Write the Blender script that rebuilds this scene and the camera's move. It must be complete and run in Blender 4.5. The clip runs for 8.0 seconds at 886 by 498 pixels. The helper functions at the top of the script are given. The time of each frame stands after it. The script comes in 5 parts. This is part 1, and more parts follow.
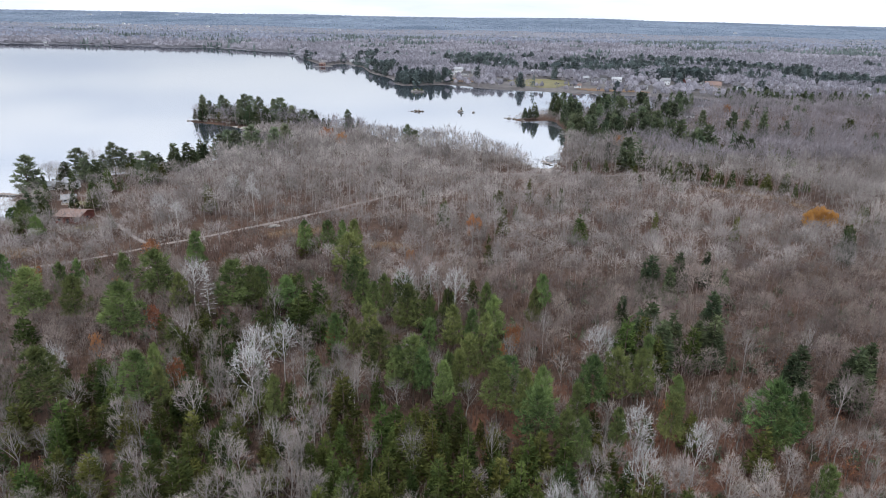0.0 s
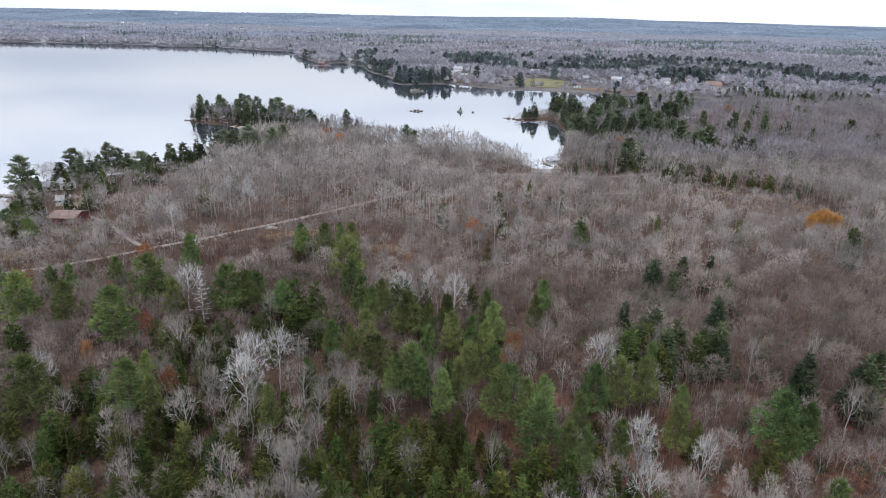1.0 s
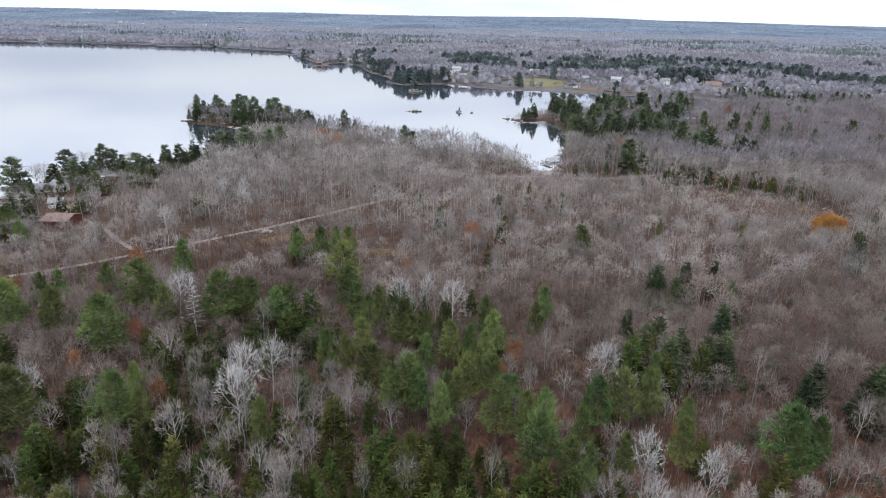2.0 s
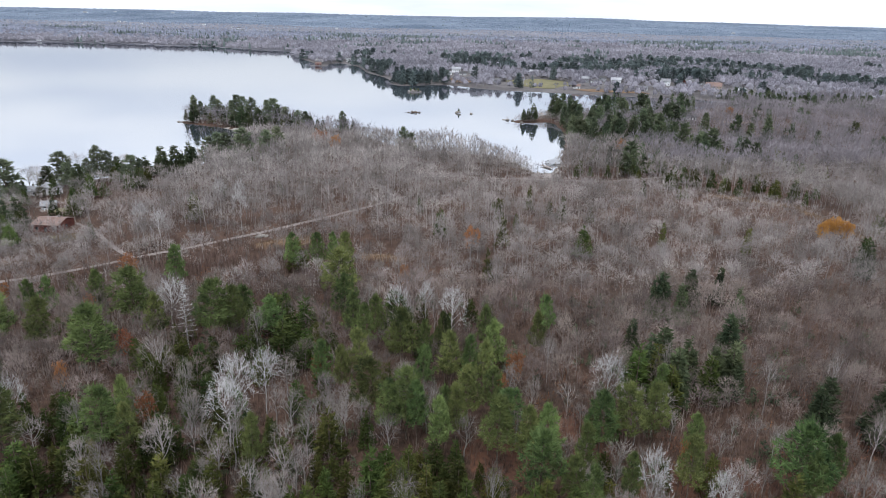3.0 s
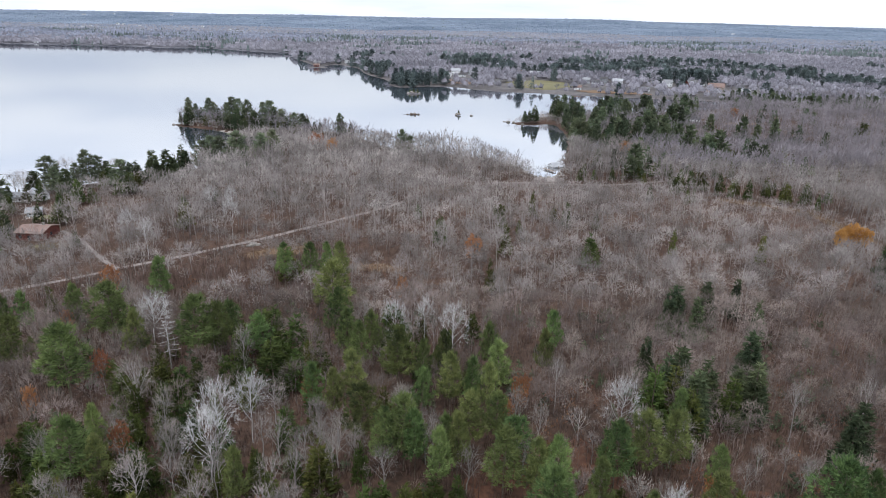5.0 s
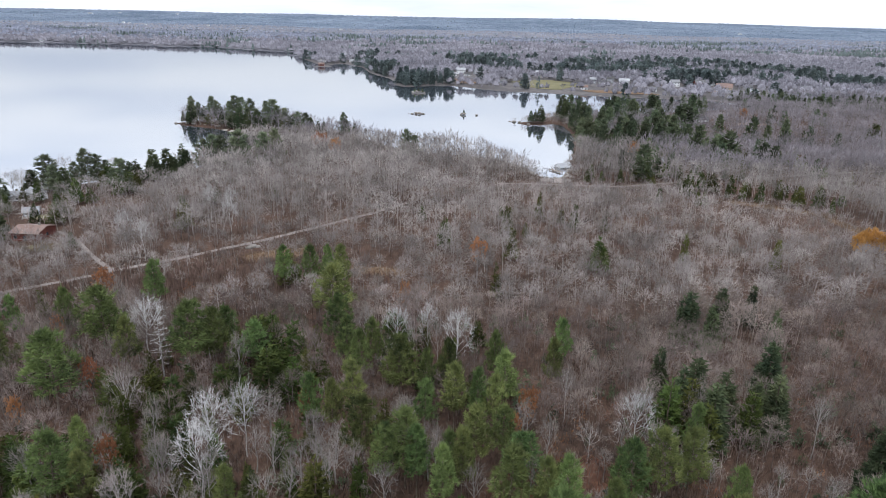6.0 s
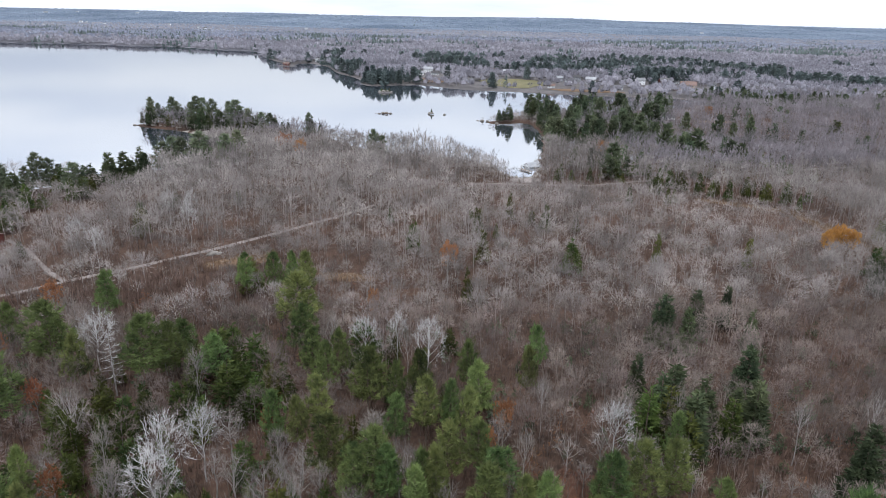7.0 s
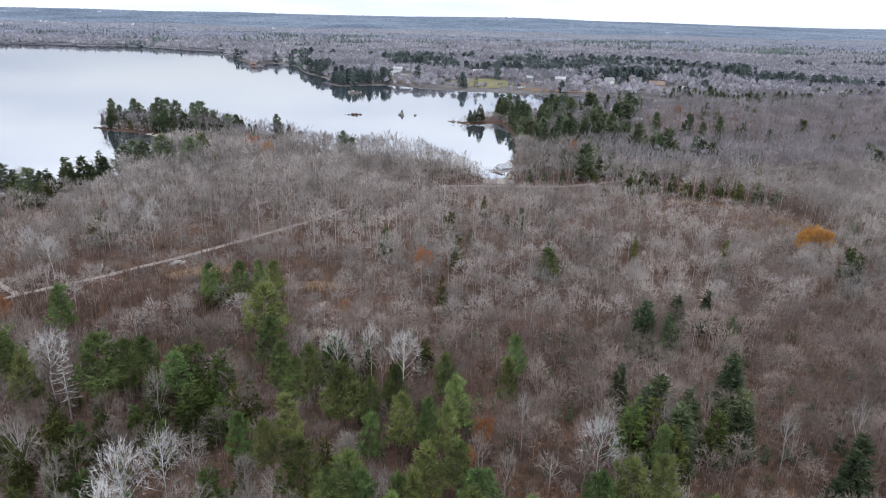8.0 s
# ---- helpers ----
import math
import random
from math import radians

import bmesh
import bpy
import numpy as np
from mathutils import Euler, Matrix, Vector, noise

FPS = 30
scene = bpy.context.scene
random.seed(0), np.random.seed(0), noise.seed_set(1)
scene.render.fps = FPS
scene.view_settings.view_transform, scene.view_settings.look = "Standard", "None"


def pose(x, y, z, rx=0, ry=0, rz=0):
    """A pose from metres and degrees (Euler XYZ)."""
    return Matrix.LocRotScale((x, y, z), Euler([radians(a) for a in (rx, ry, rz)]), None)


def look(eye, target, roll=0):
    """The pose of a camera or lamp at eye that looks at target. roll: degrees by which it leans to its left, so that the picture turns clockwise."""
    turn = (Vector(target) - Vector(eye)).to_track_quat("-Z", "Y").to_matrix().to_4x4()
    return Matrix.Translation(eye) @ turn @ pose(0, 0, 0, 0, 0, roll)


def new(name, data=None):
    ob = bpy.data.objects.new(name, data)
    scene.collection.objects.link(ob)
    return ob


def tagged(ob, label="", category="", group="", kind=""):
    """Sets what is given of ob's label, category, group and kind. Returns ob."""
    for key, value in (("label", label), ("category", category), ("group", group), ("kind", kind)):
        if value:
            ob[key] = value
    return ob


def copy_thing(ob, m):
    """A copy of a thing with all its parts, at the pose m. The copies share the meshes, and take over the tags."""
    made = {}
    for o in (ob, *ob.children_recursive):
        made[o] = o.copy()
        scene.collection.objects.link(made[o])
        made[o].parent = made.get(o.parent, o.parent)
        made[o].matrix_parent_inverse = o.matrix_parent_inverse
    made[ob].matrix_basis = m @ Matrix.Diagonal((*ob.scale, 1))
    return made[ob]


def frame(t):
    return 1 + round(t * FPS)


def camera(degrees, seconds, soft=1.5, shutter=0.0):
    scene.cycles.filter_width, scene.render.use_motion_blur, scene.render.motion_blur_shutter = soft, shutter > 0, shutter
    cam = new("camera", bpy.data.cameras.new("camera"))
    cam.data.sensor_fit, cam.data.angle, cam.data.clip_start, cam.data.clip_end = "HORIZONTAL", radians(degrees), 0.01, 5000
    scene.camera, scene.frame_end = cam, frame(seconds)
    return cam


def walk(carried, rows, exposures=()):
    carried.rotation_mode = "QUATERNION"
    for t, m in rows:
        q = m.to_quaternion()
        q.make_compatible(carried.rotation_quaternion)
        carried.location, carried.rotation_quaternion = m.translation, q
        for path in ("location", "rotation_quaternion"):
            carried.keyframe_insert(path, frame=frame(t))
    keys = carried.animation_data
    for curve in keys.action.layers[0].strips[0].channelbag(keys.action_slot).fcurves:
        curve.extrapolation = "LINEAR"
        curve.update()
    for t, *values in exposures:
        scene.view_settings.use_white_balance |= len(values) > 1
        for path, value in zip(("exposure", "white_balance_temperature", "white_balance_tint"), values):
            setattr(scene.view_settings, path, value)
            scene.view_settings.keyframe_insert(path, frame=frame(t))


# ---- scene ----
cam = camera(67.8, 8.0, soft=0.84)
PATH = [
    (0, (-0.126, 0.151, 78.273), (-0.101, 2.039, 77.611), 1.2),
    (0.5, (-0.004, 1.71, 78.288), (0.021, 3.596, 77.626), 1.3),
    (1, (-0.103, 3.412, 78.405), (-0.075, 5.298, 77.741), 1.3),
    (1.5, (-0.002, 5.323, 78.481), (0.028, 7.209, 77.816), 1.3),
    (3, (0.127, 12.212, 78.495), (0.161, 14.098, 77.831), 1.4),
    (3.5, (0.17, 14.651, 78.227), (0.205, 16.538, 77.565), 1.4),
    (4, (0.214, 17.139, 78.017), (0.25, 19.026, 77.355), 1.4),
    (4.5, (0.232, 19.531, 77.784), (0.269, 21.418, 77.122), 1.4),
    (4.7, (0.226, 20.442, 77.737), (0.264, 22.33, 77.077), 1.3),
    (6, (0.291, 27.734, 76.566), (0.312, 29.622, 75.905), 1.4),
    (6.5, (0.432, 30.575, 76.201), (0.463, 32.463, 75.54), 1.4),
    (7, (0.549, 33.204, 76.069), (0.661, 35.088, 75.408), 1.4),
    (7.5, (0.329, 35.841, 76.035), (0.513, 37.72, 75.375), 1.5),
    (8, (0.405, 38.567, 76.019), (0.602, 40.445, 75.359), 1.5),
]
walk(cam, [(t, look(eye, target, roll)) for t, eye, target, roll in PATH])

# ---- world and sun: a bright, even overcast ----
SUN_HIGH, SUN_ROUND = 66.0, 200.0
world = bpy.data.worlds.new("overcast")
scene.world = world
world.use_nodes = True
wn, wl = world.node_tree.nodes, world.node_tree.links
wn.clear()
w_out = wn.new("ShaderNodeOutputWorld")
w_mix = wn.new("ShaderNodeMixShader")
w_mix.inputs[0].default_value = 0.9
w_sky = wn.new("ShaderNodeTexSky")
w_sky.sky_type = "NISHITA"
w_sky.sun_disc = False
w_sky.sun_elevation, w_sky.sun_rotation = radians(SUN_HIGH), radians(SUN_ROUND)
w_blue = wn.new("ShaderNodeBackground")
w_blue.inputs[1].default_value = 0.1
w_cloud = wn.new("ShaderNodeBackground")
w_cloud.inputs[1].default_value = 1.2
w_co = wn.new("ShaderNodeTexCoord")
w_map = wn.new("ShaderNodeMapping")
w_map.inputs["Scale"].default_value = (2.2, 2.2, 16.0)
w_noise = wn.new("ShaderNodeTexNoise")
w_noise.inputs["Scale"].default_value = 1.6
w_noise.inputs["Detail"].default_value = 5.0
w_ramp = wn.new("ShaderNodeValToRGB")
w_ramp.color_ramp.elements[0].position, w_ramp.color_ramp.elements[0].color = 0.33, (0.715, 0.80, 0.985, 1)
w_ramp.color_ramp.elements[1].position, w_ramp.color_ramp.elements[1].color = 0.60, (0.935, 0.995, 1.115, 1)
wl.new(w_co.outputs["Generated"], w_map.inputs[0])
wl.new(w_map.outputs[0], w_noise.inputs["Vector"])
wl.new(w_noise.outputs[0], w_ramp.inputs[0])
wl.new(w_ramp.outputs[0], w_cloud.inputs[0])
w_sep = wn.new("ShaderNodeSeparateXYZ")
w_rise = wn.new("ShaderNodeMapRange")
w_rise.inputs["From Min"].default_value, w_rise.inputs["From Max"].default_value = 0.02, 0.22
w_rise.inputs["To Min"].default_value, w_rise.inputs["To Max"].default_value = 1.2, 1.68
wl.new(w_co.outputs["Generated"], w_sep.inputs[0])
wl.new(w_sep.outputs["Z"], w_rise.inputs["Value"])
wl.new(w_rise.outputs[0], w_cloud.inputs[1])
wl.new(w_sky.outputs[0], w_blue.inputs[0])
wl.new(w_blue.outputs[0], w_mix.inputs[1])
wl.new(w_cloud.outputs[0], w_mix.inputs[2])
wl.new(w_mix.outputs[0], w_out.inputs[0])

sun_data = bpy.data.lights.new("sun", "SUN")
sun_data.energy, sun_data.angle, sun_data.color = 1.9, radians(40), (1.0, 0.985, 0.96)
sun = new("sun", sun_data)
sun.matrix_world = look((0, 0, 300), Vector((0, 0, 300)) - Vector((math.sin(radians(SUN_ROUND)) * math.cos(radians(SUN_HIGH)),
                        math.cos(radians(SUN_ROUND)) * math.cos(radians(SUN_HIGH)), math.sin(radians(SUN_HIGH)))))


# ---- materials ----
def surface(name, dark, light, rough=0.9, grain=1.0, patch=0.1, per_thing=0.0, bump=0.0, hue=0.0, sheer=0.0, middle=0.5, tone=False):
    """Two colours mixed by a fine and a coarse noise in world metres; per_thing varies whole objects, sheer lets light through leaves."""
    m = bpy.data.materials.new(name)
    m.use_nodes = True
    n, l = m.node_tree.nodes, m.node_tree.links
    bsdf = n["Principled BSDF"]
    bsdf.inputs["Roughness"].default_value = rough
    bsdf.inputs["Specular IOR Level"].default_value = 0.12
    geo = n.new("ShaderNodeNewGeometry")
    fine, wide = n.new("ShaderNodeTexNoise"), n.new("ShaderNodeTexNoise")
    for tex, scale, detail in ((fine, grain, 4.0), (wide, patch, 3.0)):
        tex.inputs["Scale"].default_value, tex.inputs["Detail"].default_value = scale, detail
        l.new(geo.outputs["Position"], tex.inputs["Vector"])
    add = n.new("ShaderNodeMath")
    add.operation = "ADD"
    l.new(fine.outputs[0], add.inputs[0])
    l.new(wide.outputs[0], add.inputs[1])
    span = n.new("ShaderNodeMapRange")
    span.inputs["From Min"].default_value, span.inputs["From Max"].default_value = middle + 0.5 - 0.32, middle + 0.5 + 0.32
    l.new(add.outputs[0], span.inputs["Value"])
    mix = n.new("ShaderNodeMix")
    mix.data_type = "RGBA"
    mix.inputs["A"].default_value, mix.inputs["B"].default_value = (*dark, 1), (*light, 1)
    l.new(span.outputs[0], mix.inputs["Factor"])
    last = mix.outputs["Result"]
    if per_thing or hue:
        info, hsv = n.new("ShaderNodeObjectInfo"), n.new("ShaderNodeHueSaturation")
        val, hu = n.new("ShaderNodeMapRange"), n.new("ShaderNodeMapRange")
        val.inputs["To Min"].default_value, val.inputs["To Max"].default_value = 1 - per_thing, 1 + per_thing
        hu.inputs["To Min"].default_value, hu.inputs["To Max"].default_value = 0.5 - hue, 0.5 + hue
        dice = info.outputs["Random"]
        if tone:
            own = n.new("ShaderNodeAttribute")
            own.attribute_name = "tone"
            dice = own.outputs["Fac"]
        l.new(dice, val.inputs["Value"])
        twist = n.new("ShaderNodeMath")
        twist.operation = "PINGPONG"
        twist.inputs[1].default_value = 0.137
        l.new(dice, twist.inputs[0])
        scale = n.new("ShaderNodeMath")
        scale.operation = "DIVIDE"
        scale.inputs[1].default_value = 0.137
        l.new(twist.outputs[0], scale.inputs[0])
        l.new(scale.outputs[0], hu.inputs["Value"])
        l.new(val.outputs[0], hsv.inputs["Value"])
        l.new(hu.outputs[0], hsv.inputs["Hue"])
        l.new(last, hsv.inputs["Color"])
        last = hsv.outputs[0]
    l.new(last, bsdf.inputs["Base Color"])
    if sheer:
        glow = n.new("ShaderNodeBsdfTranslucent")
        l.new(last, glow.inputs["Color"])
        both = n.new("ShaderNodeMixShader")
        both.inputs[0].default_value = sheer
        l.new(bsdf.outputs[0], both.inputs[1])
        l.new(glow.outputs[0], both.inputs[2])
        l.new(both.outputs[0], n["Material Output"].inputs["Surface"])
    if bump:
        b = n.new("ShaderNodeBump")
        b.inputs["Strength"].default_value, b.inputs["Distance"].default_value = 0.6, bump
        l.new(fine.outputs[0], b.inputs["Height"])
        l.new(b.outputs[0], bsdf.inputs["Normal"])
    return m


GROUND = surface("leaf_litter", (0.028, 0.02, 0.016), (0.115, 0.07, 0.051), 0.95, 0.9, 0.05, bump=0.2)
LITTER = surface("rust_litter", (0.043, 0.025, 0.019), (0.15, 0.074, 0.048), 0.95, 1.2, 0.15, bump=0.2)
GRAVEL = surface("gravel", (0.165, 0.14, 0.128), (0.3, 0.26, 0.238), 0.95, 2.0, 0.15, bump=0.03)
LAWN = surface("lawn", (0.11, 0.105, 0.058), (0.2, 0.178, 0.098), 0.95, 0.6, 0.05, bump=0.05)
YARD = surface("worn_grass", (0.09, 0.083, 0.052), (0.18, 0.155, 0.1), 0.95, 0.7, 0.12, bump=0.08)
STRAW = surface("dry_grass", (0.12, 0.08, 0.052), (0.22, 0.146, 0.094), 0.95, 0.8, 0.12, bump=0.1)
ROCK = surface("shore_rock", (0.13, 0.12, 0.108), (0.34, 0.31, 0.275), 0.9, 0.8, 0.2, bump=0.15)
TWIG = surface("bare_twigs", (0.075, 0.063, 0.055), (0.385, 0.335, 0.305), 0.9, 0.22, 0.035, per_thing=0.38, hue=0.015)
BARK = surface("grey_bark", (0.165, 0.148, 0.137), (0.375, 0.342, 0.32), 0.9, 3.0, 0.1, per_thing=0.25)
PALE = surface("pale_bark", (0.3, 0.289, 0.277), (0.57, 0.553, 0.535), 0.8, 0.8, 0.1, per_thing=0.15)
BRUSH = surface("brush", (0.084, 0.056, 0.046), (0.235, 0.162, 0.132), 0.9, 0.25, 0.06)
NEEDLE = surface("pine_needles", (0.028, 0.046, 0.019), (0.21, 0.262, 0.092), 0.6, 1.1, 0.12, per_thing=0.28, hue=0.035, sheer=0.16)
# greyer and paler than pine_needles: slight distance haze mixed into the colour
HAZENEEDLE = surface("hazed_shore_needles", (0.052, 0.066, 0.046), (0.21, 0.235, 0.14), 0.6, 0.9, 0.12, per_thing=0.3, hue=0.02, sheer=0.2)
CEDAR = surface("cedar_needles", (0.026, 0.04, 0.013), (0.112, 0.126, 0.034), 0.7, 0.8, 0.1, per_thing=0.35, hue=0.04, sheer=0.25)
CEDARS = surface("young_cedar_needles", (0.026, 0.04, 0.013), (0.112, 0.126, 0.034), 0.7, 0.8, 0.1, per_thing=0.35, hue=0.04, sheer=0.25, tone=True)
SPRUCE = surface("spruce_needles", (0.03, 0.045, 0.026), (0.105, 0.126, 0.062), 0.7, 0.5, 0.1, per_thing=0.3, hue=0.015, sheer=0.28)
PINEBARK = surface("pine_bark", (0.09, 0.07, 0.055), (0.19, 0.15, 0.12), 0.95, 3.0, 0.3, per_thing=0.2)
RUSTLEAF = surface("rust_leaves", (0.2, 0.088, 0.045), (0.38, 0.175, 0.085), 0.8, 0.6, 0.15, per_thing=0.3, hue=0.012, sheer=0.2)
SCRUBLEAF = surface("scrub_leaves", (0.1, 0.05, 0.03), (0.26, 0.125, 0.07), 0.85, 0.7, 0.15, per_thing=0.3, hue=0.012, sheer=0.2, tone=True)
GOLDLEAF = surface("gold_leaves", (0.38, 0.19, 0.055), (0.56, 0.31, 0.1), 0.8, 0.6, 0.15, sheer=0.2)
TWIGS = surface("wood_twigs", (0.175, 0.157, 0.146), (0.43, 0.387, 0.361), 0.9, 0.12, 0.02, per_thing=0.4, hue=0.012, tone=True, sheer=0.3)
# distance haze is put into this colour: blue-grey for the far hills
HAZEHILL = surface("hazed_hill_woods", (0.1, 0.133, 0.19), (0.27, 0.315, 0.385), 0.95, 0.03, 0.0025, per_thing=0.15, hue=0.01, tone=True, sheer=0.35)
LAKETWIGS = surface("lakeside_twigs", (0.165, 0.15, 0.156), (0.335, 0.304, 0.316), 0.9, 0.12, 0.02, per_thing=0.26, hue=0.012, tone=True, sheer=0.3)
DARKTWIGS = surface("brown_wood_twigs", (0.085, 0.067, 0.059), (0.3, 0.247, 0.222), 0.9, 0.25, 0.03, per_thing=0.4, hue=0.015, tone=True)
# the next three have haze put into their colour, bluest on the plain
HAZETWIG = surface("hazed_far_woods", (0.17, 0.164, 0.186), (0.355, 0.342, 0.378), 0.95, 0.05, 0.008, per_thing=0.2, hue=0.015, tone=True, sheer=0.35)
HAZEPLAIN = surface("plain_woods", (0.155, 0.17, 0.217), (0.355, 0.376, 0.44), 0.95, 0.04, 0.005, per_thing=0.13, hue=0.015, tone=True, sheer=0.35)
HAZEGROUND = surface("hazed_wood_floor", (0.13, 0.13, 0.145), (0.22, 0.215, 0.235), 0.95, 0.06, 0.008)
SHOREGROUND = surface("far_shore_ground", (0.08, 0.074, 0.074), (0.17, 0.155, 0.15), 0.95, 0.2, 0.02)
NEEDLES = surface("wood_needles", (0.042, 0.058, 0.038), (0.14, 0.165, 0.092), 0.7, 0.5, 0.05, per_thing=0.4, hue=0.025, tone=True, sheer=0.25)
# pale blue-green: the haze over the lake is put into the needle colour
HAZEGREEN = surface("far_conifers", (0.074, 0.097, 0.098), (0.15, 0.177, 0.168), 0.9, 0.05, 0.01, per_thing=0.35, hue=0.02, tone=True, sheer=0.25)
WHITEWALL = surface("white_siding", (0.66, 0.67, 0.68), (0.82, 0.82, 0.82), 0.6, 0.6, 0.2)
GREYWALL = surface("grey_siding", (0.28, 0.29, 0.30), (0.42, 0.43, 0.44), 0.7, 0.6, 0.2, per_thing=0.3)
REDWALL = surface("red_brown_boards", (0.10, 0.038, 0.032), (0.19, 0.07, 0.055), 0.7, 1.0, 0.3)
TANWALL = surface("tan_siding", (0.34, 0.26, 0.19), (0.50, 0.40, 0.30), 0.7, 0.6, 0.2, per_thing=0.2)
BROWNROOF = surface("brown_roof", (0.15, 0.1, 0.086), (0.25, 0.178, 0.153), 0.7, 1.2, 0.25, bump=0.02)
GREYROOF = surface("grey_shingles", (0.2, 0.205, 0.215), (0.34, 0.345, 0.355), 0.8, 1.2, 0.25, per_thing=0.3, bump=0.02)
DARKROOF = surface("dark_shingles", (0.07, 0.07, 0.075), (0.15, 0.145, 0.145), 0.8, 1.2, 0.25, per_thing=0.3, bump=0.02)
TIMBER = surface("weathered_timber", (0.17, 0.14, 0.12), (0.36, 0.31, 0.27), 0.9, 2.0, 0.4)
DARKPAINT = surface("dark_paint", (0.03, 0.03, 0.034), (0.07, 0.07, 0.075), 0.5, 1.0, 0.3)
GLASS = surface("window_glass", (0.03, 0.035, 0.04), (0.05, 0.055, 0.06), 0.08, 1.0, 0.3)

WATER = bpy.data.materials.new("lake_water")
WATER.use_nodes = True
wb = WATER.node_tree.nodes["Principled BSDF"]
wb.inputs["Base Color"].default_value = (0.03, 0.038, 0.047, 1)
wb.inputs["Roughness"].default_value = 0.04
wb.inputs["IOR"].default_value = 4.0
wb.inputs["Specular IOR Level"].default_value = 0.8
wt, wv, wg = (WATER.node_tree.nodes.new(k) for k in ("ShaderNodeTexNoise", "ShaderNodeMapping", "ShaderNodeNewGeometry"))
wbump = WATER.node_tree.nodes.new("ShaderNodeBump")
wv.inputs["Scale"].default_value = (0.6, 1.0, 1.0)
wt.inputs["Scale"].default_value, wt.inputs["Detail"].default_value = 0.5, 4.0
wbump.inputs["Strength"].default_value, wbump.inputs["Distance"].default_value = 0.2, 0.05
WATER.node_tree.links.new(wg.outputs["Position"], wv.inputs[0])
WATER.node_tree.links.new(wv.outputs[0], wt.inputs["Vector"])
WATER.node_tree.links.new(wt.outputs[0], wbump.inputs["Height"])
WATER.node_tree.links.new(wbump.outputs[0], wb.inputs["Normal"])

# ---- the lie of the land ----
rng = np.random.default_rng(7)
LATTICE = rng.random((256, 256))


def ripple(x, y, size, seed=0):
    """Smooth noise from 0 to 1 with waves of about that many metres."""
    u, v = np.asarray(x, float) / size + seed * 17.3, np.asarray(y, float) / size + seed * 9.1
    i, j = np.floor(u).astype(int), np.floor(v).astype(int)
    a, b = u - i, v - j
    a, b = a * a * (3 - 2 * a), b * b * (3 - 2 * b)
    g = lambda p, q: LATTICE[p % 256, q % 256]
    return (g(i, j) * (1 - a) + g(i + 1, j) * a) * (1 - b) + (g(i, j + 1) * (1 - a) + g(i + 1, j + 1) * a) * b


def rounded(points, steps=5, closed=False):
    """A smooth line through the points."""
    p = [np.array(q, float) for q in points]
    n, out = len(p), []
    for k in range(n if closed else n - 1):
        a, b, c, d = (p[(k + o) % n] if closed else p[min(max(k + o, 0), n - 1)] for o in (-1, 0, 1, 2))
        for s in range(steps):
            t = s / steps
            out.append(0.5 * (2 * b + (c - a) * t + (2 * a - 5 * b + 4 * c - d) * t * t + (3 * b - a - 3 * c + d) * t ** 3))
    if not closed:
        out.append(p[-1])
    return np.array(out)


FAR_SHORE = [(-2900, 1750), (-1500, 1690), (-1150, 1655), (-1021, 1640), (-910, 1672), (-811, 1650), (-702, 1662), (-629, 1612), (-560, 1640), (-482, 1598), (-397, 1530), (-318, 1500),
             (-285, 1380), (-212, 1185), (-184, 1112), (-166, 1180), (-124, 1108), (-95, 989), (-62, 905), (-44, 818), (14, 838), (63, 796),
             (121, 780), (188, 755), (290, 738)]
NEAR_SHORE = [(306, 690), (200, 632), (130, 606), (94, 590), (86, 570), (64, 552), (70, 540), (94, 546), (96, 500), (86, 440), (73, 388), (64, 362), (54, 364),
              (46, 390), (22, 412), (-20, 428), (-50, 468), (-64, 486), (-110, 506), (-160, 532), (-190, 510), (-160, 492), (-136, 476), (-97, 462),
              (-92, 452), (-116, 430), (-118, 396), (-128, 360), (-150, 338), (-172, 322), (-186, 297), (-184, 280), (-168, 258), (-176, 236),
              (-215, 212), (-330, 176), (-700, 140), (-2900, 60)]
# rocks and islets in the lake: place and half-width
ISLETS = [(-17, 588, 6), (-24, 588, 3), (-22, 752, 9), (21, 590, 3), (32, 588, 2), (77, 548, 8), (60, 556, 3), (-184, 1108, 16)]
LAKE = rounded(FAR_SHORE + NEAR_SHORE, 4, True)


def shore(x, y):
    """Metres from the lake's edge: land is plus, water minus."""
    x, y = np.atleast_1d(np.asarray(x, float)), np.atleast_1d(np.asarray(y, float))
    best, odd = np.full(x.shape, 1e9), np.zeros(x.shape, bool)
    for (ax, ay), (bx, by) in zip(LAKE, np.roll(LAKE, -1, 0)):
        dx, dy = bx - ax, by - ay
        k = np.clip(((x - ax) * dx + (y - ay) * dy) / (dx * dx + dy * dy + 1e-9), 0, 1)
        best = np.minimum(best, (x - ax - k * dx) ** 2 + (y - ay - k * dy) ** 2)
        if ay != by:
            odd ^= ((ay > y) != (by > y)) & (x < dx * (y - ay) / dy + ax)
    d = np.where(odd, -1, 1) * np.sqrt(best)
    for ix, iy, ir in ISLETS:
        d = np.maximum(d, ir - np.hypot(x - ix, (y - iy) * 1.6))
    return d + (ripple(x, y, 9) - 0.5) * 4 * (best > 4)


def smooth(a, b, v):
    t = np.clip((np.asarray(v, float) - a) / (b - a), 0, 1)
    return t * t * (3 - 2 * t)


